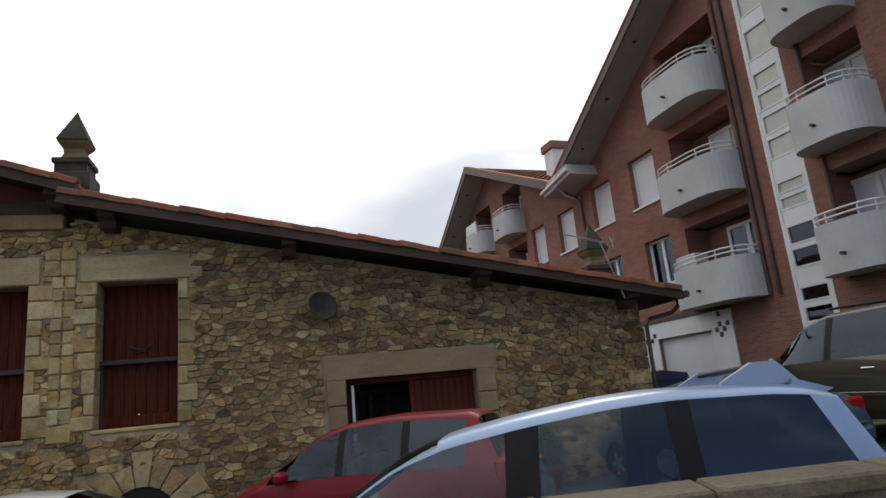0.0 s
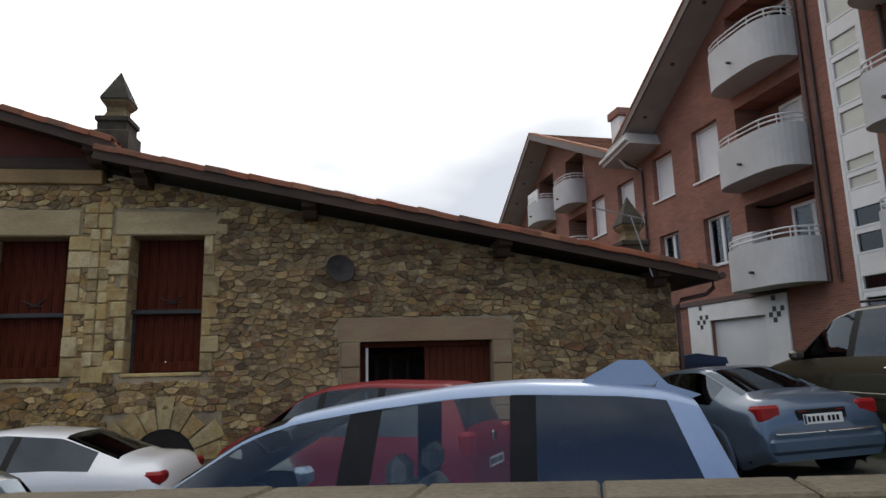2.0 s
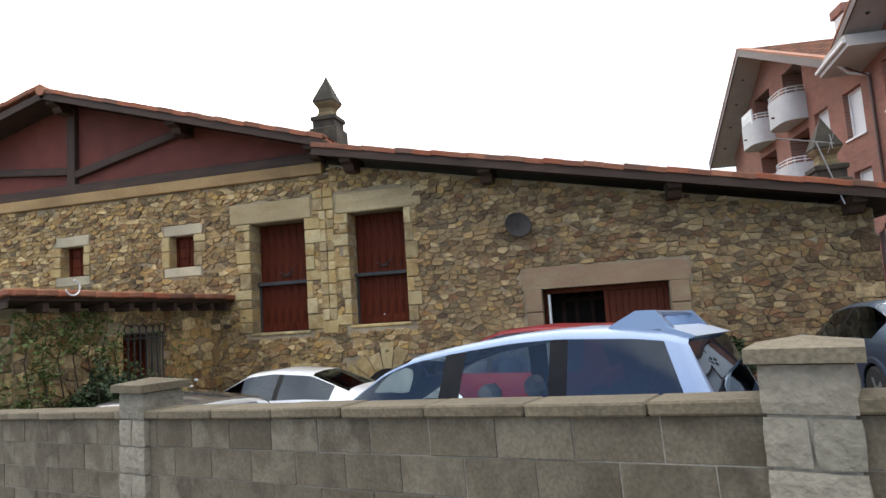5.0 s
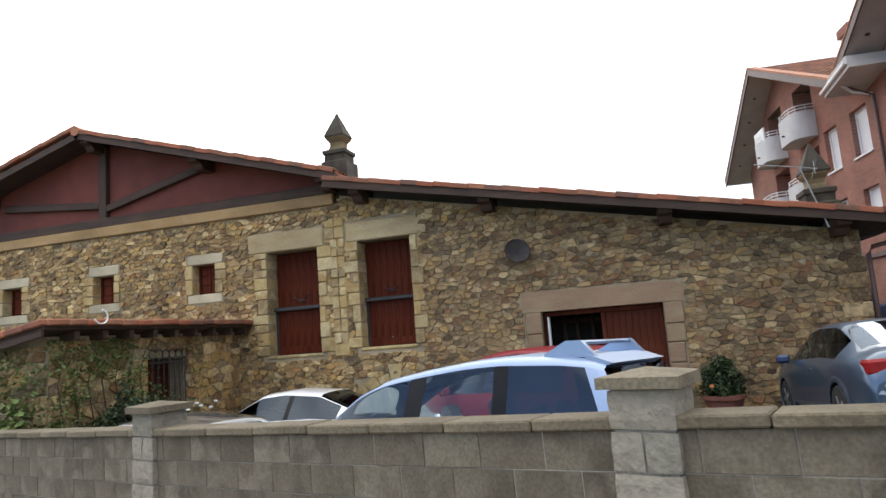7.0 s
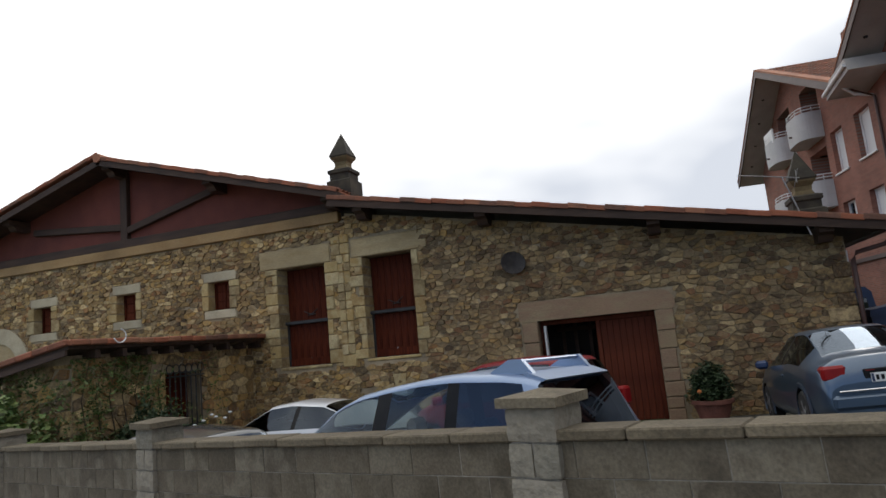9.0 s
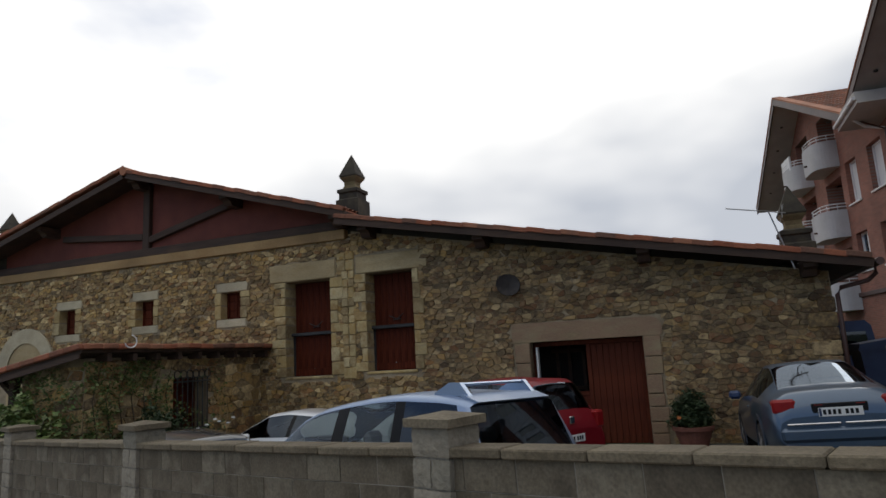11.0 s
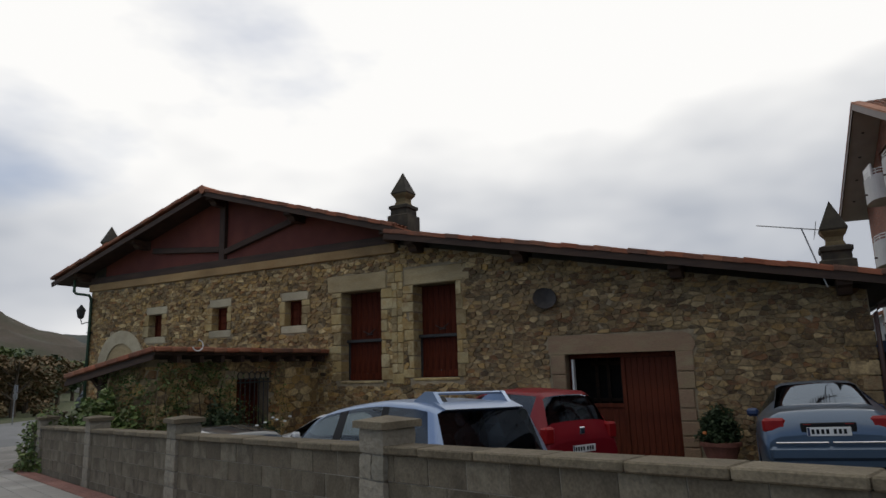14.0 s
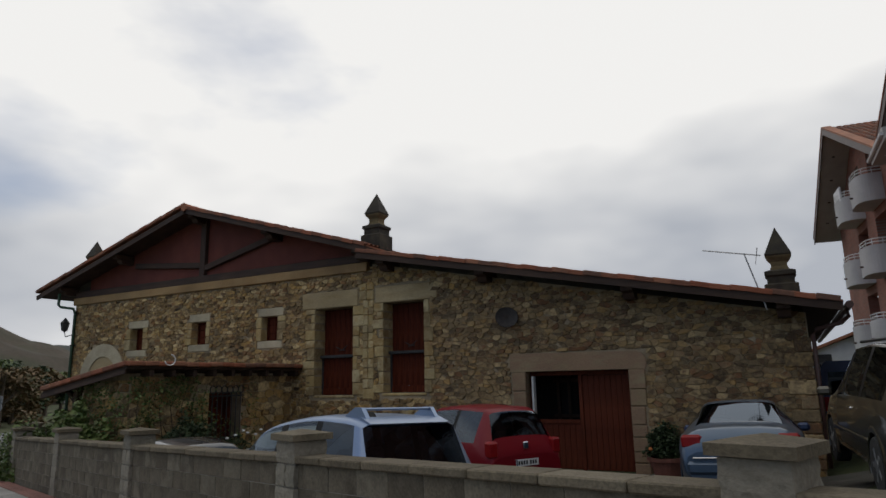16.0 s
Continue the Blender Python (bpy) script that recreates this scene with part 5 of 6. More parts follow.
    for x in wheels:
        for sgn in (-1, 1):
            y = sgn * (val(x, 4) - .06)
            t = part("tyre", Geo().lathe([(radius * .62, -.1), (radius * .93, -.1), (radius, -.07), (radius, .07), (radius * .93, .1), (radius * .62, .1)], 28, pose(0, 0, 0, 90)), M_RUBBER, ob, smooth=False, m=pose(x, y, radius))
            part("rim", Geo().lathe([(.03, -.085), (.06, -.09), (radius * .6, -.06), (radius * .64, -.095), (radius * .64, .095), (radius * .6, .06), (.06, .09), (.03, .085)], 24, pose(0, 0, 0, 90)), M_RIM, t)
            side_y = .094 * sgn
            spk = Geo().lathe([(.0, -.012), (radius * .24, -.012), (radius * .24, .012), (.0, .012)], 16, pose(0, side_y, 0, 90))
            for k in range(5):
                spk.box(radius * .15, radius * .6, side_y - .008, side_y + .008, -.032, .032, .004, pose(0, 0, 0, 0, 72 * k, 0))
            part("wheel_star", spk, M_RIM, t)
            lip, liner = Geo(), Geo()
            n, yy = 20, sgn * (val(x, 4) + .037)
            for k in range(n + 1):
                an = -.35 + (math.pi + .7) * k / n
                for r, dy in ((radius + .04, -.015), (radius + .045, .006), (radius + .1, .006), (radius + .14, -.012)):
                    lip.v.append((x + r * math.cos(an), yy + dy * sgn, radius + r * math.sin(an)))
                for dy in (-.004, -.34):
                    liner.v.append((x + (radius + .04) * math.cos(an), yy + dy * sgn, radius + (radius + .04) * math.sin(an)))
            order = 1 if sgn > 0 else -1
            lip.f += [(4 * k + i, 4 * k + 4 + i, 4 * k + 5 + i, 4 * k + 1 + i)[::order] for k in range(n) for i in range(3)]
            liner.f += [(2 * k, 2 * k + 1, 2 * k + 3, 2 * k + 2) for k in range(n)]
            part("wheel_arch", lip, paintm, ob)
            part("arch_liner", liner, M_TRIM, ob)
    for x, y in seats:
        st = part("seat", Geo().box(x - .25, x + .28, y - .25, y + .25, low + .2, low + .42, .06).box(x - .32, x - .16, y - .25, y + .25, low + .35, low + .95, .06), M_SEAT, ob)
        part("headrest", Geo().box(x - .31, x - .19, y - .13, y + .13, low + .98, low + 1.16, .05), M_SEAT, st)
    for nm, mt, dims, lab in extras:
        part(nm, Geo().box(*dims), mt, ob, lab)
    return ob


def plate(x, z, y=0.0):
    """A number plate with plain bars in place of characters."""
    out = [("number_plate", M_PLATE, (x - .008, x, y - .26, y + .26, z - .055, z + .055, .004), "white number plate with dark bars")]
    for k in range(7):
        yy = y + .19 - k * .058 - (.03 if k > 3 else 0)
        out.append(("plate_bar", M_TRIM, (x - .011, x - .0085, yy - .018, yy + .018, z - .03, z + .03, 0), ""))
    out.append(("plate_band", M_BLUE, (x - .0105, x - .0085, y + .225, y + .255, z - .05, z + .05, 0), ""))
    return out


def mirror(x, y, z, paintm):
    return [("mirror", paintm, (x - .06, x + .09, y - .1, y + .1, z - .07, z + .07, .04), "")]


def on_yard(x, y):
    return yard(x, y) + .012


# silver-white people carrier beside the boundary wall
VT = [(-2.32, .66, .74, .58, .78), (-2.29, .84, .76, .76, .83), (-2.14, .93, .76, .87, .85), (-2.05, 1.02, .76, .98, .86), (-2.02, 1.665, .69, 1.0, .865), (-1.85, 1.70, .695, 1.0, .868), (-1.6, 1.72, .70, 1.0, .87), (-.91, 1.735, .705, .99, .88), (-.54, 1.715, .705, .985, .88), (-.05, 1.66, .70, .98, .88), (.33, 1.59, .69, .975, .875), (.62, 1.48, .68, .97, .87), (.9, 1.31, .675, .96, .865), (1.45, .99, .67, .95, .84), (1.95, .86, .66, .82, .80), (2.2, .64, .58, .58, .72)]
VLEAN = [(-2.1, .42), (-1.85, .36), (-1.0, 0.0), (-.75, 0.0), (-.05, -.1), (.3, -.05), (.5, 0.0), (2.2, 0.0)]
van_ex = plate(-2.31, .80) + mirror(1.0, .98, 1.05, M_VAN) + mirror(1.0, -.98, 1.05, M_VAN)
for s in (-1, 1):
    van_ex.append(("tail_lamp", M_LAMP, (-2.17, -1.95, s * .70, s * .872, .78, 1.14, .03), "red tail lamp"))
    van_ex.append(("door_handle", M_VAN, (-.50, -.30, s * .88, s * .915, .86, .89, .01), ""))
    van_ex.append(("head_lamp", M_LAMPW, (1.9, 2.14, s * .5, s * .78, .60, .76, .04), ""))
van_ex.append(("parcel_shelf", M_SEAT, (-2.0, -1.3, -.7, .7, .9, .95, .02), ""))
van_ex.append(("rear_wiper", M_TRIM, (-2.03, -1.99, -.3, .25, 1.10, 1.12, .01), ""))
van_ex.append(("dashboard", M_SEAT, (.85, 1.3, -.7, .7, .85, 1.0, .05), ""))
van_p = PA + U * -2.30 + INTO * 1.98
VAN = pose(van_p.x, van_p.y, .075, 1.8, 0, 180 + TURN_W)
van = car("people_carrier", VAN, "silver-white people carrier with dark rear windows parked along the wall", M_VAN, VT, [(-1.86, -1.0), (-.87, -.14), (.04, 1.32)], [(-1.0, -.87), (-.14, .04)], [(-2.052, -2.018), (.38, 1.40)], (-1.45, 1.38), glassm=M_CLEAR, rearglass=M_CARTINT, lean=VLEAN, extras=van_ex, seats=((.05, .4), (.05, -.4), (-.85, .45), (-.85, 0), (-.85, -.45)))
part("spoiler", Geo().prism([(-1.80, 1.675), (-1.60, 1.745), (-1.58, 1.70), (-1.72, 1.645)], 1, -.6, .6), M_VAN, van)
carrier = thing("roof_carrier", VAN, "white roof carrier with wedge-shaped ends on the people carrier", "roof rack")
for s in (-1, 1):
    part("end_plate", Geo().prism([(-1.655, 1.725), (-1.545, 1.85), (-1.42, 1.852), (-1.24, 1.758), (-1.22, 1.725)], 1, s * .50, s * .56), M_VAN, carrier, "white wedge end plate")
part("cross_bar", Geo().box(-1.545, -1.50, -.51, .51, 1.815, 1.848, .012), M_VAN, carrier)
part("cross_bar", Geo().box(-1.44, -1.41, -.51, .51, 1.815, 1.845, .012), M_TRIM, carrier)
part("clamp", Geo().prism([(-1.50, 1.74), (-1.44, 1.80), (-1.34, 1.80), (-1.28, 1.74)], 1, .30, .42), M_TRIM, carrier)

# red hatchback
RT = [(-1.95, .75, .66, .68, .74), (-1.9, 1.0, .68, .94, .79), (-1.84, 1.05, .68, .96, .80), (-1.62, 1.52, .55, 1.0, .82), (-1.5, 1.57, .55, 1.0, .825), (-.5, 1.60, .57, .98, .83), (.1, 1.56, .57, .97, .83), (.5, 1.45, .57, .96, .83), (1.25, 1.02, .62, .95, .80), (1.65, .88, .6, .82, .76), (1.92, .62, .52, .58, .66)]
red_ex = plate(-1.96, .72) + mirror(.85, .93, 1.04, M_RED) + mirror(.85, -.93, 1.04, M_RED)
for s in (-1, 1):
    red_ex.append(("tail_lamp", M_LAMP, (-1.95, -1.78, s * .62, s * .822, .82, 1.08, .03), "red tail lamp"))
red_ex.append(("badge", M_CHROME, (-1.955, -1.92, -.06, .06, .93, 1.05, .02), "chrome lozenge badge"))
rp = Vector((-.93, -4.5, 0)) + Vector((-.866, .5, 0)) * 1.9
red_car = car("red_hatchback", pose(rp.x, rp.y, on_yard(rp.x, rp.y), 0, 0, 150) @ Matrix.Diagonal((1.0, .98, 1.06, 1)), "small red hatchback parked before the barn door", M_RED, RT, [(-1.45, -.75), (-.65, .10), (.2, 1.15)], [(-.75, -.65), (.10, .2)], [(-1.82, -1.6), (.5, 1.22)], (-1.25, 1.25), radius=.29, glassm=M_CARGLASS, rearglass=M_CARDARK, extras=red_ex, seats=((.3, .36), (.3, -.36), (-.6, .36), (-.6, -.36)))

# blue-grey saloon
AT = [(-2.27, .60, .68, .54, .72), (-2.23, .90, .68, .77, .78), (-2.15, .98, .66, .85, .81), (-1.80, 1.035, .63, .91, .86), (-1.72, 1.06, .62, .92, .862), (-.88, 1.37, .54, .95, .885), (-.7, 1.40, .54, .95, .885), (-.1, 1.42, .55, .93, .885), (.45, 1.37, .55, .92, .885), (1.25, .98, .66, .90, .87), (1.95, .84, .64, .76, .80), (2.27, .6, .56, .52, .68)]
audi_ex = plate(-2.268, .75) + mirror(.75, .98, .98, M_BLUE) + mirror(.75, -.98, .98, M_BLUE)
for s in (-1, 1):
    audi_ex.append(("tail_lamp", M_LAMP, (-2.24, -2.02, s * .50, s * .80, .74, .93, .035), "red tail lamp"))
    audi_ex.append(("bumper_strip", M_CHROME, (-2.30, -2.26, s * .02, s * .66, .60, .625, .008), ""))
    audi_ex.append(("door_handle", M_AUDI, (-.45, -.28, s * .89, s * .925, .80, .83, .01), ""))
for s in (-1, 1):
    audi_ex.append(("reflector", M_LAMP, (-2.263, -2.22, s * .19, s * .31, .825, .855, .012), "dark red reflector above the plate"))
audi_ex.append(("plate_recess", M_TRIM, (-2.262, -2.2, -.33, .33, .67, .86, .01), ""))
audi_ex.append(("bumper", M_AUDI, (-2.31, -2.05, -.78, .78, .36, .60, .07), ""))
ap = Vector((2.58, -5.68 + 2.27, 0))
audi = car("blue_saloon", pose(ap.x + .03, ap.y, .36, -2, 3.5, 92) @ Matrix.Diagonal((1, .95, 1, 1)), "blue-grey saloon parked on the grass before the barn", M_AUDI, AT, [(-1.35, -.32), (-.22, 1.1)], [(-.32, -.22)], [(-1.70, -.90), (.5, 1.22)], (-1.35, 1.33), radius=.31, glassm=M_CARDARK, extras=audi_ex, seats=((.3, .38), (.3, -.38), (-.6, .38), (-.6, -.38)))

# bronze people carrier
ST = [(-2.4, .7, .78, .6, .84), (-2.35, 1.05, .80, .95, .90), (-2.28, 1.10, .80, 1.02, .91), (-2.0, 1.66, .66, 1.06, .93), (-1.8, 1.73, .66, 1.06, .94), (-.6, 1.78, .68, 1.05, .95), (.4, 1.74, .68, 1.03, .95), (.8, 1.64, .66, 1.02, .95), (1.5, 1.12, .70, 1.0, .93), (2.0, .98, .7, .9, .88), (2.4, .70, .6, .62, .75)]
suv_ex = plate(-2.41, .8) + mirror(1.15, 1.05, 1.1, M_SUV) + mirror(1.15, -1.05, 1.1, M_SUV)
for s in (-1, 1):
    suv_ex.append(("tail_lamp", M_LAMP, (-2.40, -2.2, s * .76, s * .925, .85, 1.25, .03), "red tail lamp"))
    suv_ex.append(("roof_rail", M_TRIM, (-1.7, .4, s * .58, s * .62, 1.80, 1.84, .015), ""))
    suv_ex.append(("rub_strip", M_SUV, (-1.2, 1.1, s * .975, s * 1.0, .55, .62, .01), ""))
    suv_ex.append(("door_handle", M_CHROME, (-.4, -.2, s * .955, s * .995, .92, .95, .01), ""))
sp = Vector((4.98, -4.7, 0))
suv = car("bronze_people_carrier", pose(sp.x, sp.y, on_yard(sp.x, sp.y), 0, -1, 96), "dark bronze people carrier with roof rails", M_SUV, ST, [(-1.9, -.85), (-.72, .28), (.4, 1.4)], [(-.85, -.72), (.28, .4)], [(-2.26, -2.0), (.85, 1.46)], (-1.5, 1.5), radius=.34, low=.24, glassm=M_CARDARK, extras=suv_ex, seats=((.4, .42), (.4, -.42), (-.6, .42), (-.6, -.42)))

# white saloon and silver-blue car lower in the yard
WT = [(-2.3, .6, .68, .54, .72), (-2.26, .93, .68, .80, .78), (-2.1, 1.03, .66, .88, .82), (-1.7, 1.06, .63, .93, .86), (-.85, 1.38, .53, .95, .885), (-.1, 1.44, .55, .93, .885), (.45, 1.39, .55, .92, .885), (1.3, .98, .66, .90, .87), (1.95, .84, .64, .76, .80), (2.3, .6, .56, .52, .68)]
white_ex = mirror(.75, .98, .98, M_SEDAN) + mirror(.75, -.98, .98, M_SEDAN)
for s in (-1, 1):
    white_ex.append(("tail_lamp", M_LAMP, (-2.27, -2.0, s * .55, s * .82, .76, .92, .035), "red tail lamp"))
white = car("white_saloon", pose(-7.25, -2.55, on_yard(-7.25, -2.55), 0, 0, 175), "white saloon parked under the barn windows", M_SEDAN, WT, [(-1.35, -.32), (-.22, 1.1)], [(-.32, -.22)], [(-1.62, -.88), (.5, 1.25)], (-1.35, 1.35), radius=.31, glassm=M_CARDARK, extras=white_ex)
HT = [(-1.9, .75, .66, .68, .74), (-1.85, 1.0, .68, .94, .79), (-1.55, 1.36, .55, .96, .82), (-.4, 1.42, .56, .95, .83), (.3, 1.38, .56, .94, .83), (1.2, .98, .62, .92, .80), (1.65, .84, .6, .8, .76), (1.9, .6, .52, .56, .66)]
grey = car("grey_hatchback", pose(-6.3, -7.5, on_yard(-6.7, -7.3) - .10, 0, 0, 180 + TURN_W) @ Matrix.Diagonal((.86, .9, 1, 1)), "dark grey hatchback parked by the boundary wall", M_GREYCAR, HT, [(-1.4, -.5), (-.4, 1.05)], [(-.5, -.4)], [(-1.82, -1.58), (.32, 1.15)], (-1.2, 1.25), radius=.29, glassm=M_CARDARK, extras=mirror(.8, .93, 1.0, M_GREYCAR))


# ---- planting ----
def shrub(name, x, y, z, rx, ry, rz, count, size, seed, label, material, category="shrub"):
    ob = thing(name, pose(x, y, z), label, category)

    def inside(rng):
        while True:
            p = Vector((rng.uniform(-1, 1), rng.uniform(-1, 1), rng.uniform(-.3, 1)))
            if p.length < 1 and p.length > .45:
                n = .78 + .35 * noise.noise(p * 2.3 + Vector((seed, 0, 0)))
                return (p.x * rx * n, p.y * ry * n, rz * (p.z * n + .3))

    tagged(part("foliage", leaf_cloud(random.Random(seed), inside, count, size), material, ob), kind="stuff")
    st = Geo()
    rng = random.Random(seed + 1)
    for _ in range(7):
        a = rng.uniform(0, math.tau)
        st.tube([(0, 0, -.05), (rx * .3 * math.cos(a), ry * .3 * math.sin(a), rz * .45), (rx * .6 * math.cos(a), ry * .6 * math.sin(a), rz * .9)], [.03, .02, .008], 5)
    part("stem", st, M_BARK, ob)
    return ob


pot_z = yard(.85, -.85) + .012
pot = thing("plant_pot", pose(.85, -.85, pot_z), "round terracotta pot holding a clipped bush", "pot")
part("pot_wall", Geo().lathe([(.24, 0), (.36, .38), (.40, .39), (.41, .47), (.36, .47), (.33, .40), (.1, .38)], 26), M_TERRA, pot, smooth=False)
shrub("potted_bush", .83, -.85, pot_z + .42, .5, .48, .66, 5200, .065, 3, "dark green clipped bush in a terracotta pot", M_LEAFD, "bush")
part("blossom", Geo().lathe([(.01, -.03), (.045, 0), (.03, .04)], 8, pose(.62, -1.3, pot_z + .66)), mat("orange_petals", [(.5, .14, .03), (.6, .2, .05)], 8, .6, 0)).parent = None
tagged(bpy.data.objects["blossom"], "orange flower on the potted bush", "flower")

shrub("garden_shrub", -10.9, -6.5, -.15, 1.15, .85, 1.75, 8500, .135, 11, "leafy green garden shrub by the lean-to", M_LEAF)
shrub("garden_shrub", -9.6, -4.4, -.15, .65, 1.0, 1.5, 6500, .09, 12, "dark low shrub along the lean-to wall", M_LEAFD)
shrub("garden_shrub", -9.7, -3.0, -.15, .45, .8, 1.0, 3600, .075, 13, "dark low shrub along the lean-to wall", M_LEAFD)
shrub("garden_shrub", -12.6, -6.4, -.15, 1.2, .9, 1.5, 6000, .10, 14, "leafy green garden shrub by the lean-to", M_LEAF)
shrub("garden_shrub", -14.45, -3.9, -.1, .5, .8, 1.5, 4000, .09, 15, "leafy green shrub at the wall corner", M_LEAF)
for x, y, z in ((-9.55, -2.55, .98), (-9.5, -2.3, .92), (-9.52, -3.0, .95), (-9.5, -3.3, .9), (-9.55, -2.05, 1.02), (-9.5, -2.75, 1.05)):
    fl = part("white_flower", Geo().lathe([(.01, -.02), (.05, 0), (.03, .03)], 7), M_WHITE, m=pose(x, y, z))
    tagged(fl, "small white flower among dark leaves", "flower", "flowers by the lean-to window")


def climb(rng):
    y = rng.uniform(-5.7, -3.5) if rng.random() < .8 else rng.uniform(-5.6, -1.5)
    t = rng.random() ** .8
    z = -.2 + 2.7 * t
    if noise.noise(Vector((y * 1.3, z * 1.1, 4))) < -.05:
        z *= .6
    return (SX + .06 + rng.uniform(0, .28) * (1 - .4 * t), y, z)


def climb2(rng):
    x, z = rng.uniform(-1.75, .1), rng.uniform(-.2, 2.4)
    return (SX + x, SY - .05 - rng.uniform(0, .3), z if noise.noise(Vector((x, z, 9))) > -.15 else z * .6)


ivy = thing("climbing_plant", pose(0, 0, 0), "green climbing plant on the lean-to wall", "climber")
tagged(part("foliage", leaf_cloud(random.Random(4), climb, 3000, .08), M_LEAF, ivy), kind="stuff")
tagged(part("foliage", leaf_cloud(random.Random(6), climb2, 1500, .085), M_LEAF, ivy), kind="stuff")
vs = Geo()
for k in range(8):
    y = -5.4 + k * .32
    vs.tube([(SX + .06, y, -.2), (SX + .08, y + .1, .8), (SX + .06, y - .05, 1.7), (SX + .08, y + .12, 2.4)], [.018, .014, .01, .005], 5)
part("stem", vs, M_BARK, ivy)

# ---- behind and beyond ----
bin_ = thing("waste_container", pose(5.2, 2.3, yard(5.2, 2.3) - .02) @ Matrix.Diagonal((1, 1, 1.3, 1)), "dark blue waste container beside the barn", "container")
part("tub", Geo().prism([(-.6, .1), (.6, .1), (.7, 1.05), (-.7, 1.05)], 1, -.5, .5), M_BLUE, bin_)
part("lid", Geo().prism([(-.74, 1.05), (.74, 1.05), (.70, 1.16), (0, 1.24), (-.70, 1.16)], 1, -.55, .55), M_BLUE, bin_)
bv = thing("blue_panel_van", pose(4.92, 5.9, yard(5, 6) - .02) @ Matrix.Diagonal((.92, 1, 1, 1)), "dark blue van parked beyond the barn corner", "van")
part("body", Geo().prism([(-.95, .3), (.95, .3), (.97, 1.1), (.85, 2.0), (.7, 2.15), (-.7, 2.15), (-.85, 2.0), (-.97, 1.1)], 1, 0, 4.4), M_BLUE, bv)
part("rear_window", Geo().prism([(-.75, 1.2), (.75, 1.2), (.68, 1.85), (-.68, 1.85)], 1, -.012, -.004), M_CARDARK, bv)
for x in (-.8, .8):
    part("tail_lamp", Geo().box(x - .07, x + .07, -.03, 0, .75, 1.15, .01), M_LAMP, bv)
    for y in (.8, 3.5):
        part("wheel", Geo().lathe([(.1, -.1), (.31, -.1), (.33, 0), (.31, .1), (.1, .1)], 20, pose(x, y, .33, 0, 90)), M_RUBBER, bv)


def house(x, y, z, w, d, h, turn, seed, label, wallm, roofh=1.8, far=True):
    ob = thing("house", pose(x, y, z, 0, 0, turn), label, "house")
    part("house_wall", Geo().prism([(-w / 2, -1), (w / 2, -1), (w / 2, h), (0, h + roofh - .1), (-w / 2, h)], 1, -d / 2, d / 2), wallm, ob)
    for sgn in (-1, 1):
        part("roof", Geo().prism([(0, h + roofh), (sgn * (w / 2 + .5), h - roofh * .5 / (w / 2)), (sgn * (w / 2 + .5), h - roofh * .5 / (w / 2) + .18), (0, h + roofh + .18)], 1, -d / 2 - .4, d / 2 + .4), M_TILE, ob)
    for k in range(max(1, int(h / 2.8))):
        for j in range(int(w / 2.4)):
            x0 = -w / 2 + 1.2 + j * 2.4
            wn_ = part("window", Geo().box(x0 - .5, x0 + .5, -d / 2 - .03, -d / 2 + .02, 1 + k * 2.8, 2.3 + k * 2.8), M_IRON, ob)
            part("sill", Geo().box(x0 - .55, x0 + .55, -d / 2 - .08, -d / 2 - .03, .92 + k * 2.8, 1 + k * 2.8), M_WHITE, wn_)
    return ob


house(7.6, 32, 1.0, 7.5, 6, 2.2, 0, 1, "white house with a red tile roof behind the barn", M_WHITE, 1.5)
house(-92, 41.5, -.3, 9, 8, 3.0, 50, 2, "white house with a red tile roof beside the road", M_WHITE, 1.4)
house(-114, 38, 7.0, 8, 7, 2.8, 60, 3, "pale house with an ochre roof on the hillside", M_WHITE, 1.4)
house(-121, 33, 8.5, 8, 7, 2.8, 60, 4, "pale rendered house on the hillside", M_GREYPAINT, 1.4)
far_car = copy_thing(grey, pose(-36, 10.2, .04, 0, 0, 120))
tagged(far_car, "dark grey car parked at the roadside past the bend", group="cars at the roadside")


def ridge_mesh(cx, cy, rx, ry, h, seed, n=48):
    g = Geo()
    for j in range(n + 1):
        for i in range(n + 1):
            u, v = i / n * 2 - 1, j / n * 2 - 1
            f = max(0, 1 - u * u) * max(0, 1 - v * v)
            q = Vector((u * 3 + seed, v * 3, seed))
            g.v.append((cx + u * rx, cy + v * ry, -2 + h * f * (1 + .35 * noise.noise(q)) + h * .06 * noise.noise(q * 5)))
    g.f += [(j * (n + 1) + i, j * (n + 1) + i + 1, (j + 1) * (n + 1) + i + 1, (j + 1) * (n + 1) + i) for j in range(n) for i in range(n)]
    return g


structure("hill_near", ridge_mesh(-155, 5, 72, 78, 28, 1.7), M_HILL, "scrubby brown-green hillside", True)
structure("hill_far", ridge_mesh(-420, 330, 330, 220, 34, 5.1), M_HILLFAR, "distant wooded hills", True)


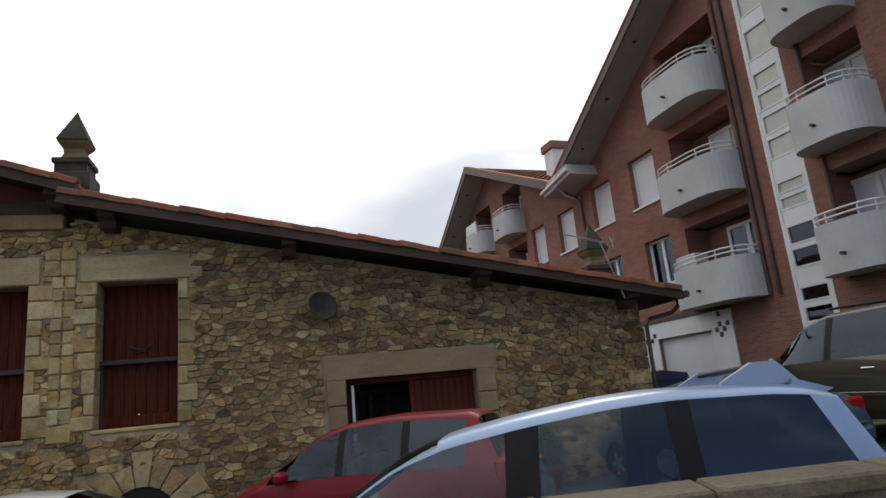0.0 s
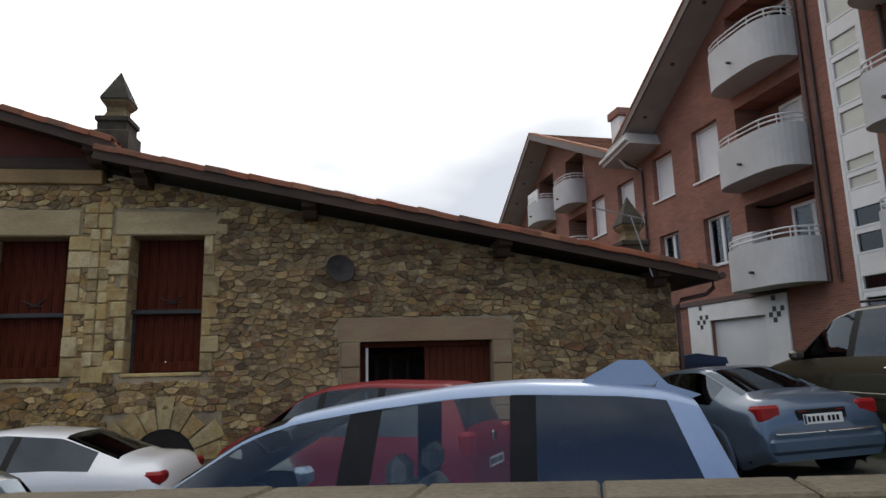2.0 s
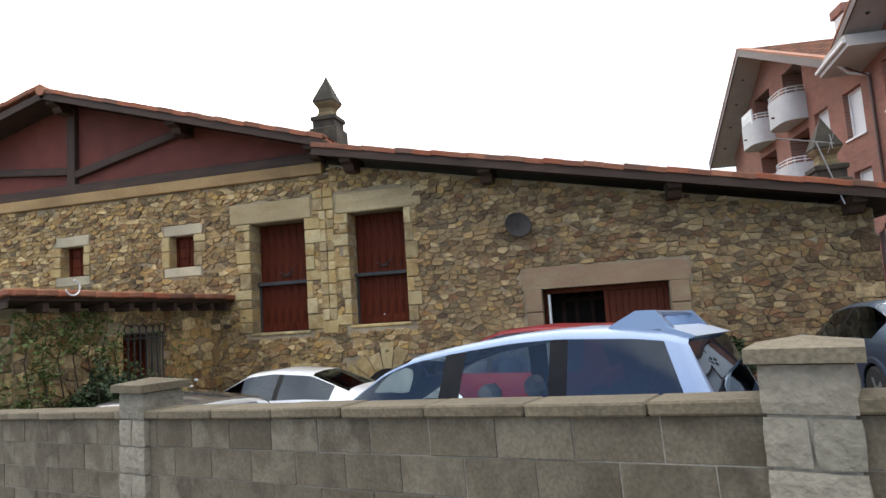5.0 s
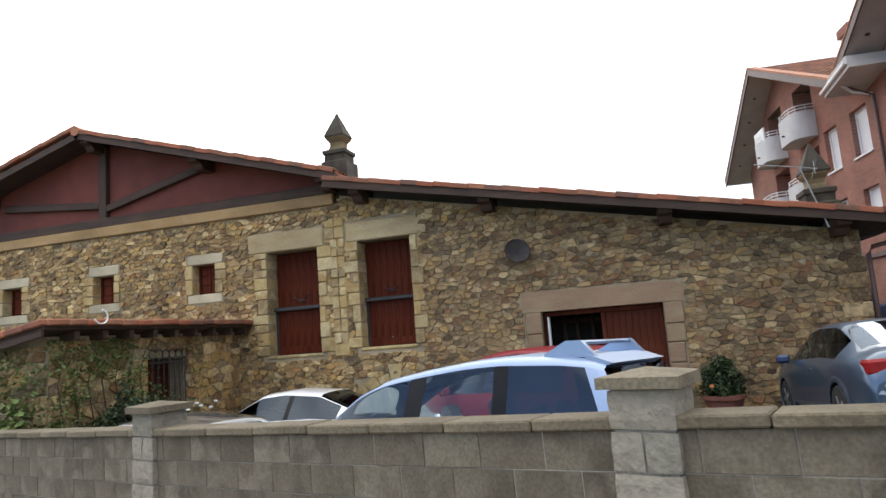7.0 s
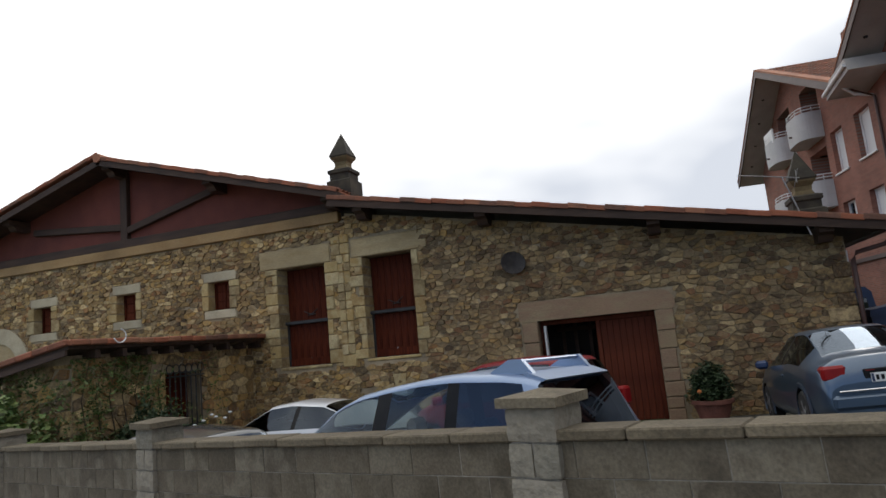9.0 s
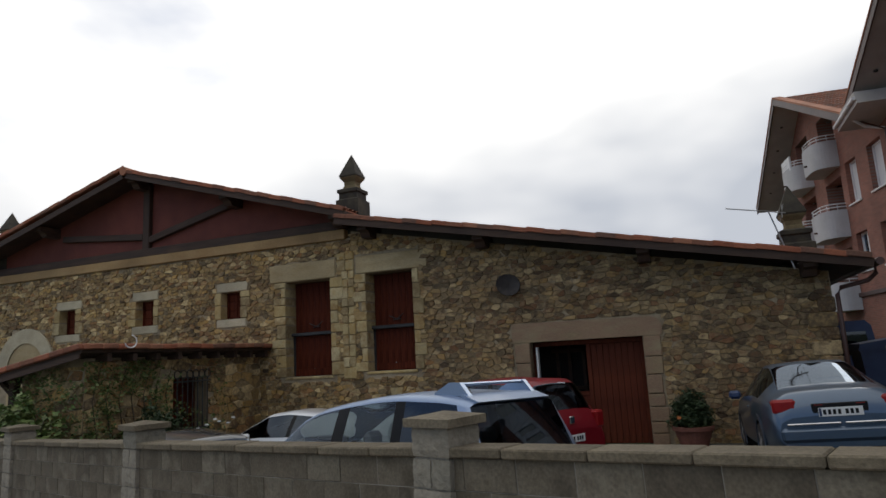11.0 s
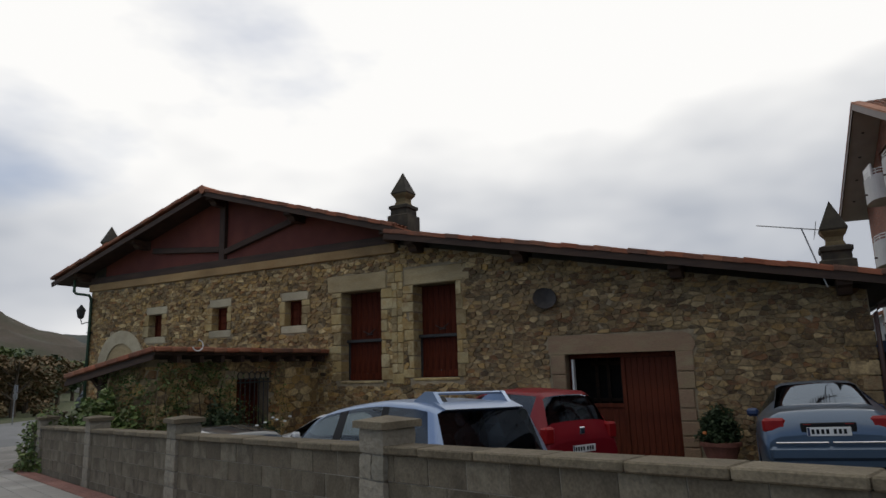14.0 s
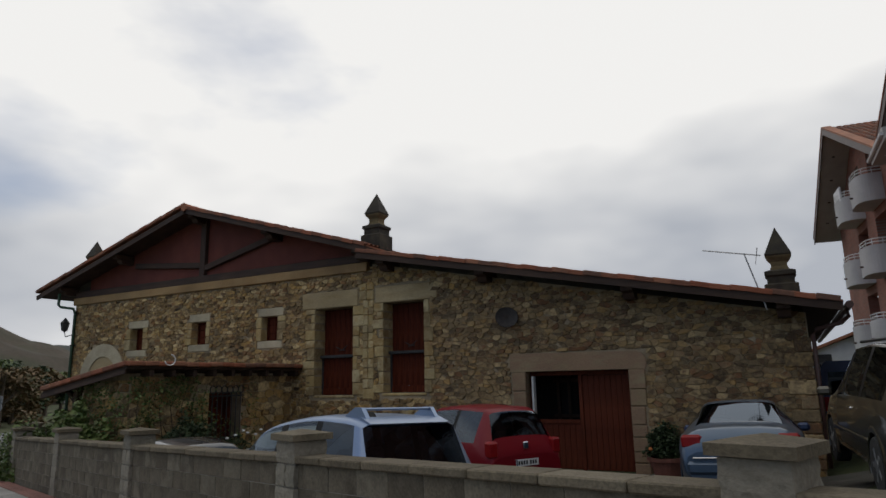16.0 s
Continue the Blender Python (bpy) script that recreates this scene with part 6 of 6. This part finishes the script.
def tree_row(name, spots, seed, label, hmin, hmax, size, low=.42, wide=.22, leaves=(M_LEAF, M_LEAFD, M_LEAFB, M_LEAFB)):
    for k, (x, y, z) in enumerate(spots):
        rng = random.Random(seed + k)
        hh = rng.uniform(hmin, hmax)
        t = thing("tree", pose(x, y, z), label, "tree", name)
        trunk = Geo().tube([(0, 0, -.5), (rng.uniform(-.1, .1), 0, hh * .4), (rng.uniform(-.3, .3), rng.uniform(-.3, .3), hh * .85)], [.2, .14, .03], 7)
        for _ in range(8):
            a, b = rng.uniform(0, math.tau), rng.uniform(.3, .7)
            trunk.tube([(0, 0, hh * b), (math.cos(a) * hh * .15, math.sin(a) * hh * .15, hh * (b + .1)), (math.cos(a) * hh * .28, math.sin(a) * hh * .28, hh * (b + .2))], [.07, .04, .015], 5)
        part("trunk", trunk, M_BARK, t)
        blobs = [(rng.uniform(-wide, wide) * hh, rng.uniform(-wide, wide) * hh, rng.uniform(low, .9) * hh, rng.uniform(.1, .18) * hh) for _ in range(14)]

        def inside(r, blobs=blobs):
            bx, by, bz, br = r.choice(blobs)
            p = Vector((r.gauss(0, 1), r.gauss(0, 1), r.gauss(0, 1))).normalized() * br * r.uniform(.5, 1.05)
            return (bx + p.x, by + p.y, bz + p.z * .8)

        tagged(part("crown", leaf_cloud(rng, inside, 1500, size), rng.choice(leaves), t), kind="stuff")


rng = random.Random(77)
spots = []
for k in range(30):
    t = k / 29
    x, y = -34 - 62 * t + rng.uniform(-4, 4), 2 + 52 * t + rng.uniform(-5, 7)
    if abs(y - 4.2 + .58 * (x + 36)) > 2.0:
        spots.append((x - 6, y, -.35))
for k in range(16):
    x = -48 - 2.1 * k
    spots.append((x, .572 * (-30 - x) + rng.uniform(-8, .5), -.3))
tree_row("trees on the verge", spots, 200, "bushy dark green roadside tree", 3.6, 5.6, .36)

spots = []
for k in range(18):
    x = -38 - 1.1 * k + rng.uniform(-.5, .5)
    right = 5.2 + .575 * (-35 - x)
    spots.append((x, right - (k % 3) * 2.1 - rng.uniform(.2, 1.0), -.25))
tree_row("bushes on the roadside bank", spots, 400, "dense brown-green bush on the roadside bank", 3.7, 4.9, .3, .1, .36, (M_LEAFB, M_LEAFB, M_LEAFD))

sign = thing("street_sign", pose(-30.8, 2.3, .1) @ Matrix.Diagonal((.62, .62, .62, 1)), "grey pole with a round and a square sign seen from behind", "sign")
part("pole", Geo().tube([(0, 0, -.3), (0, 0, 3.0)], .04, 8), M_ALU, sign)
part("disc", Geo().lathe([(.3, -.015), (.3, .015)], 20, pose(0, .05, 2.1, 90)), M_ALU, sign)
part("panel", Geo().box(-.28, .28, .04, .07, 2.4, 2.95, .01), M_ALU, sign)
lp = thing("street_lamp", pose(-41, 16, 0), "tall thin grey street lamp beside the road", "lamp")
part("pole", Geo().tube([(0, 0, -.3), (0, 0, 7.5), (.3, -.2, 8.0), (1.2, -.8, 8.2)], [.08, .06, .05, .04], 8), M_METALW, lp)
part("head", Geo().box(1.0, 1.7, -1.05, -.75, 8.12, 8.28, .04), M_METALW, lp)


# ---- pieces of walls and pavement ----
rng = random.Random(12)
KEEP = []
for key, (a, b, c, d) in OPENINGS.items():
    if key in ("w1", "w2"):
        KEEP += [(a - .15, b + .15, c - .14, d), (a - .5, b + .2, d, d + .52)]
    elif key == "door":
        KEEP += [(a - .40, b + .38, -1, d), (a - .42, b + .44, d, d + .47)]
    else:
        KEEP += [(a - .17, b + .20, c - .25, d + .28)]
KEEP += [(-6.1 - 1.0, -6.1 + 1.0, -.6, 1.2), (-20.85, -18.45, -.6, 3.2), (-20.4, -18.9, 3.1, 3.8)]
polys = rubble(WX0 + .02, WX1 - .02, -.3, 5.62, .195, .104, KEEP, 41, .0055)
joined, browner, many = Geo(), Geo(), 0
for cu, cv, w, t, poly in polys:
    if cv > wall_top(cu) - .04 - (.03 if cu < -7.3 else 0):
        continue
    depth = rng.uniform(.006, .046)
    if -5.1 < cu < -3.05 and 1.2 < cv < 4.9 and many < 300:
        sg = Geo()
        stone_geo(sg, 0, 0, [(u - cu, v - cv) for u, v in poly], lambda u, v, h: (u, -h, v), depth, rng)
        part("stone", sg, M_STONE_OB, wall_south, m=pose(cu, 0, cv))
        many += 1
    else:
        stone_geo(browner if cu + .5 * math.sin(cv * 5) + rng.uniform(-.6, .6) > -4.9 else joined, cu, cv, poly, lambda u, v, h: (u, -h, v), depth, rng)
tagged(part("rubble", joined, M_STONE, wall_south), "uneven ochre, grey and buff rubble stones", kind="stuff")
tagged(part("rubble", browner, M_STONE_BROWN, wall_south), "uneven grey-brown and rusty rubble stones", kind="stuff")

# lean-to stones
jj = Geo()
for cu, cv, w, t, poly in rubble(SY, -.05, -.2, 2.5, .34, .2, [(-3.65, -2.1, .65, 2.15)], 43):
    stone_geo(jj, cu, cv, poly, lambda u, v, h: (h, u, v), rng.uniform(.015, .05), rng)
for cu, cv, w, t, poly in rubble(-1.72, 0, -.2, 2.4, .34, .2, [], 44):
    if cv < 2.45 + .17 * cu:
        stone_geo(jj, cu, cv, poly, lambda u, v, h: (u, SY - h, v), rng.uniform(.015, .05), rng)
tagged(part("rubble", jj, M_STONE, shed), kind="stuff")

# barn corner stones
qz = 0.3
k = 0
while qz < 2.9:
    h = rng.uniform(.2, .36)
    w = (.5, .3)[k % 2]
    part("corner_stone", Geo().box(WX1 - w, WX1 + .03, -.055, (.35, .55)[k % 2], qz, qz + h - .015, .02), M_STONE_OB, wall_south)
    qz += h
    k += 1

# pier stones between the tall windows
z = 1.75
while z < 4.95:
    h = rng.uniform(.2, .34)
    x = -7.62 if z < 4.4 else -7.75
    xe = -7.22
    n = 1 if rng.random() < .4 else 2
    for i in range(n):
        a, b = x + (xe - x) * i / n, x + (xe - x) * (i + 1) / n
        part("pier_stone", Geo().box(a + .008, b - .008, -.045 - rng.uniform(0, .012), .2, z + .008, z + h - .008, .018), M_ASHLAR, wall_south)
    z += h

# concrete blocks and coping
blk = Geo().box(.003, .397, .05, .246, -.197, -.003, .003).mesh("block", M_BLOCK)
for r in range(5):
    for k in range(int((9.0 - BEND) / .4)):
        x = BEND + k * .4 + (.2 if r % 2 else 0)
        part("block", blk, None, bwall, m=pose(x, rng.uniform(-.003, .003), -.082 - r * .2, 0, 0, rng.uniform(-.25, .25)))
cop = Geo().box(.004, .576, .012, .285, -.082, -.02, .01).mesh("coping_stone", M_CAP)
for k in range(int((9.0 - BEND) / .58)):
    part("coping_stone", cop, None, bwall, m=pose(BEND + k * .58, rng.uniform(-.004, .004), rng.uniform(-.003, .003), rng.uniform(-.4, .4), rng.uniform(-.3, .3), 0))

# paving
til = Geo().box(.004, .296, .004, .296, -.03, 0, .004)
tm = til.mesh("paving_tile", M_PAVE)
rest, red = Geo(), Geo()
SL = Matrix.Rotation(-math.atan(0.036 * U.x), 4, "Y")
FR = Matrix(((U.x, INTO.x, 0, 0), (U.y, INTO.y, 0, 0), (0, 0, 1, 0), (0, 0, 0, 1)))
count = 0
for i in range(74):
    s = -13.6 + i * .3
    for j in range(11):
        p = PA + U * s + INTO * (-.62 - j * .3)
        m = Matrix.Translation((p.x, p.y, street(p.x) + rng.uniform(-.002, .002))) @ FR @ SL
        if -9.6 < s < -4.5 and j < 10 and count < 170:
            part("paving_tile", tm, None, pavement, m=m)
            count += 1
        else:
            rest.add([m @ Vector(v) for v in til.v], til.f)
for i in range(148):
    for j in range(2):
        p = PA + U * (-13.6 + i * .15) + INTO * (-.31 + j * .15)
        red.box(.003, .147, .003, .147, -.03, .002, .003, Matrix.Translation((p.x, p.y, street(p.x))) @ FR @ SL)
tagged(part("paving_tiles", rest, M_PAVE, pavement), kind="stuff")
tagged(part("red_pavers", red, M_PAVERED, pavement), "band of red pavers along the wall", kind="stuff")
kerb = Geo()
for i in range(24):
    p = PA + U * (-13.6 + i * .95) + INTO * -4.08
    kerb.box(.004, .946, 0, .15, -.2, .0, .015, Matrix.Translation((p.x, p.y, street(p.x))) @ FR @ SL)
structure("kerb", kerb, M_KERB, "granite kerb stones at the pavement edge")
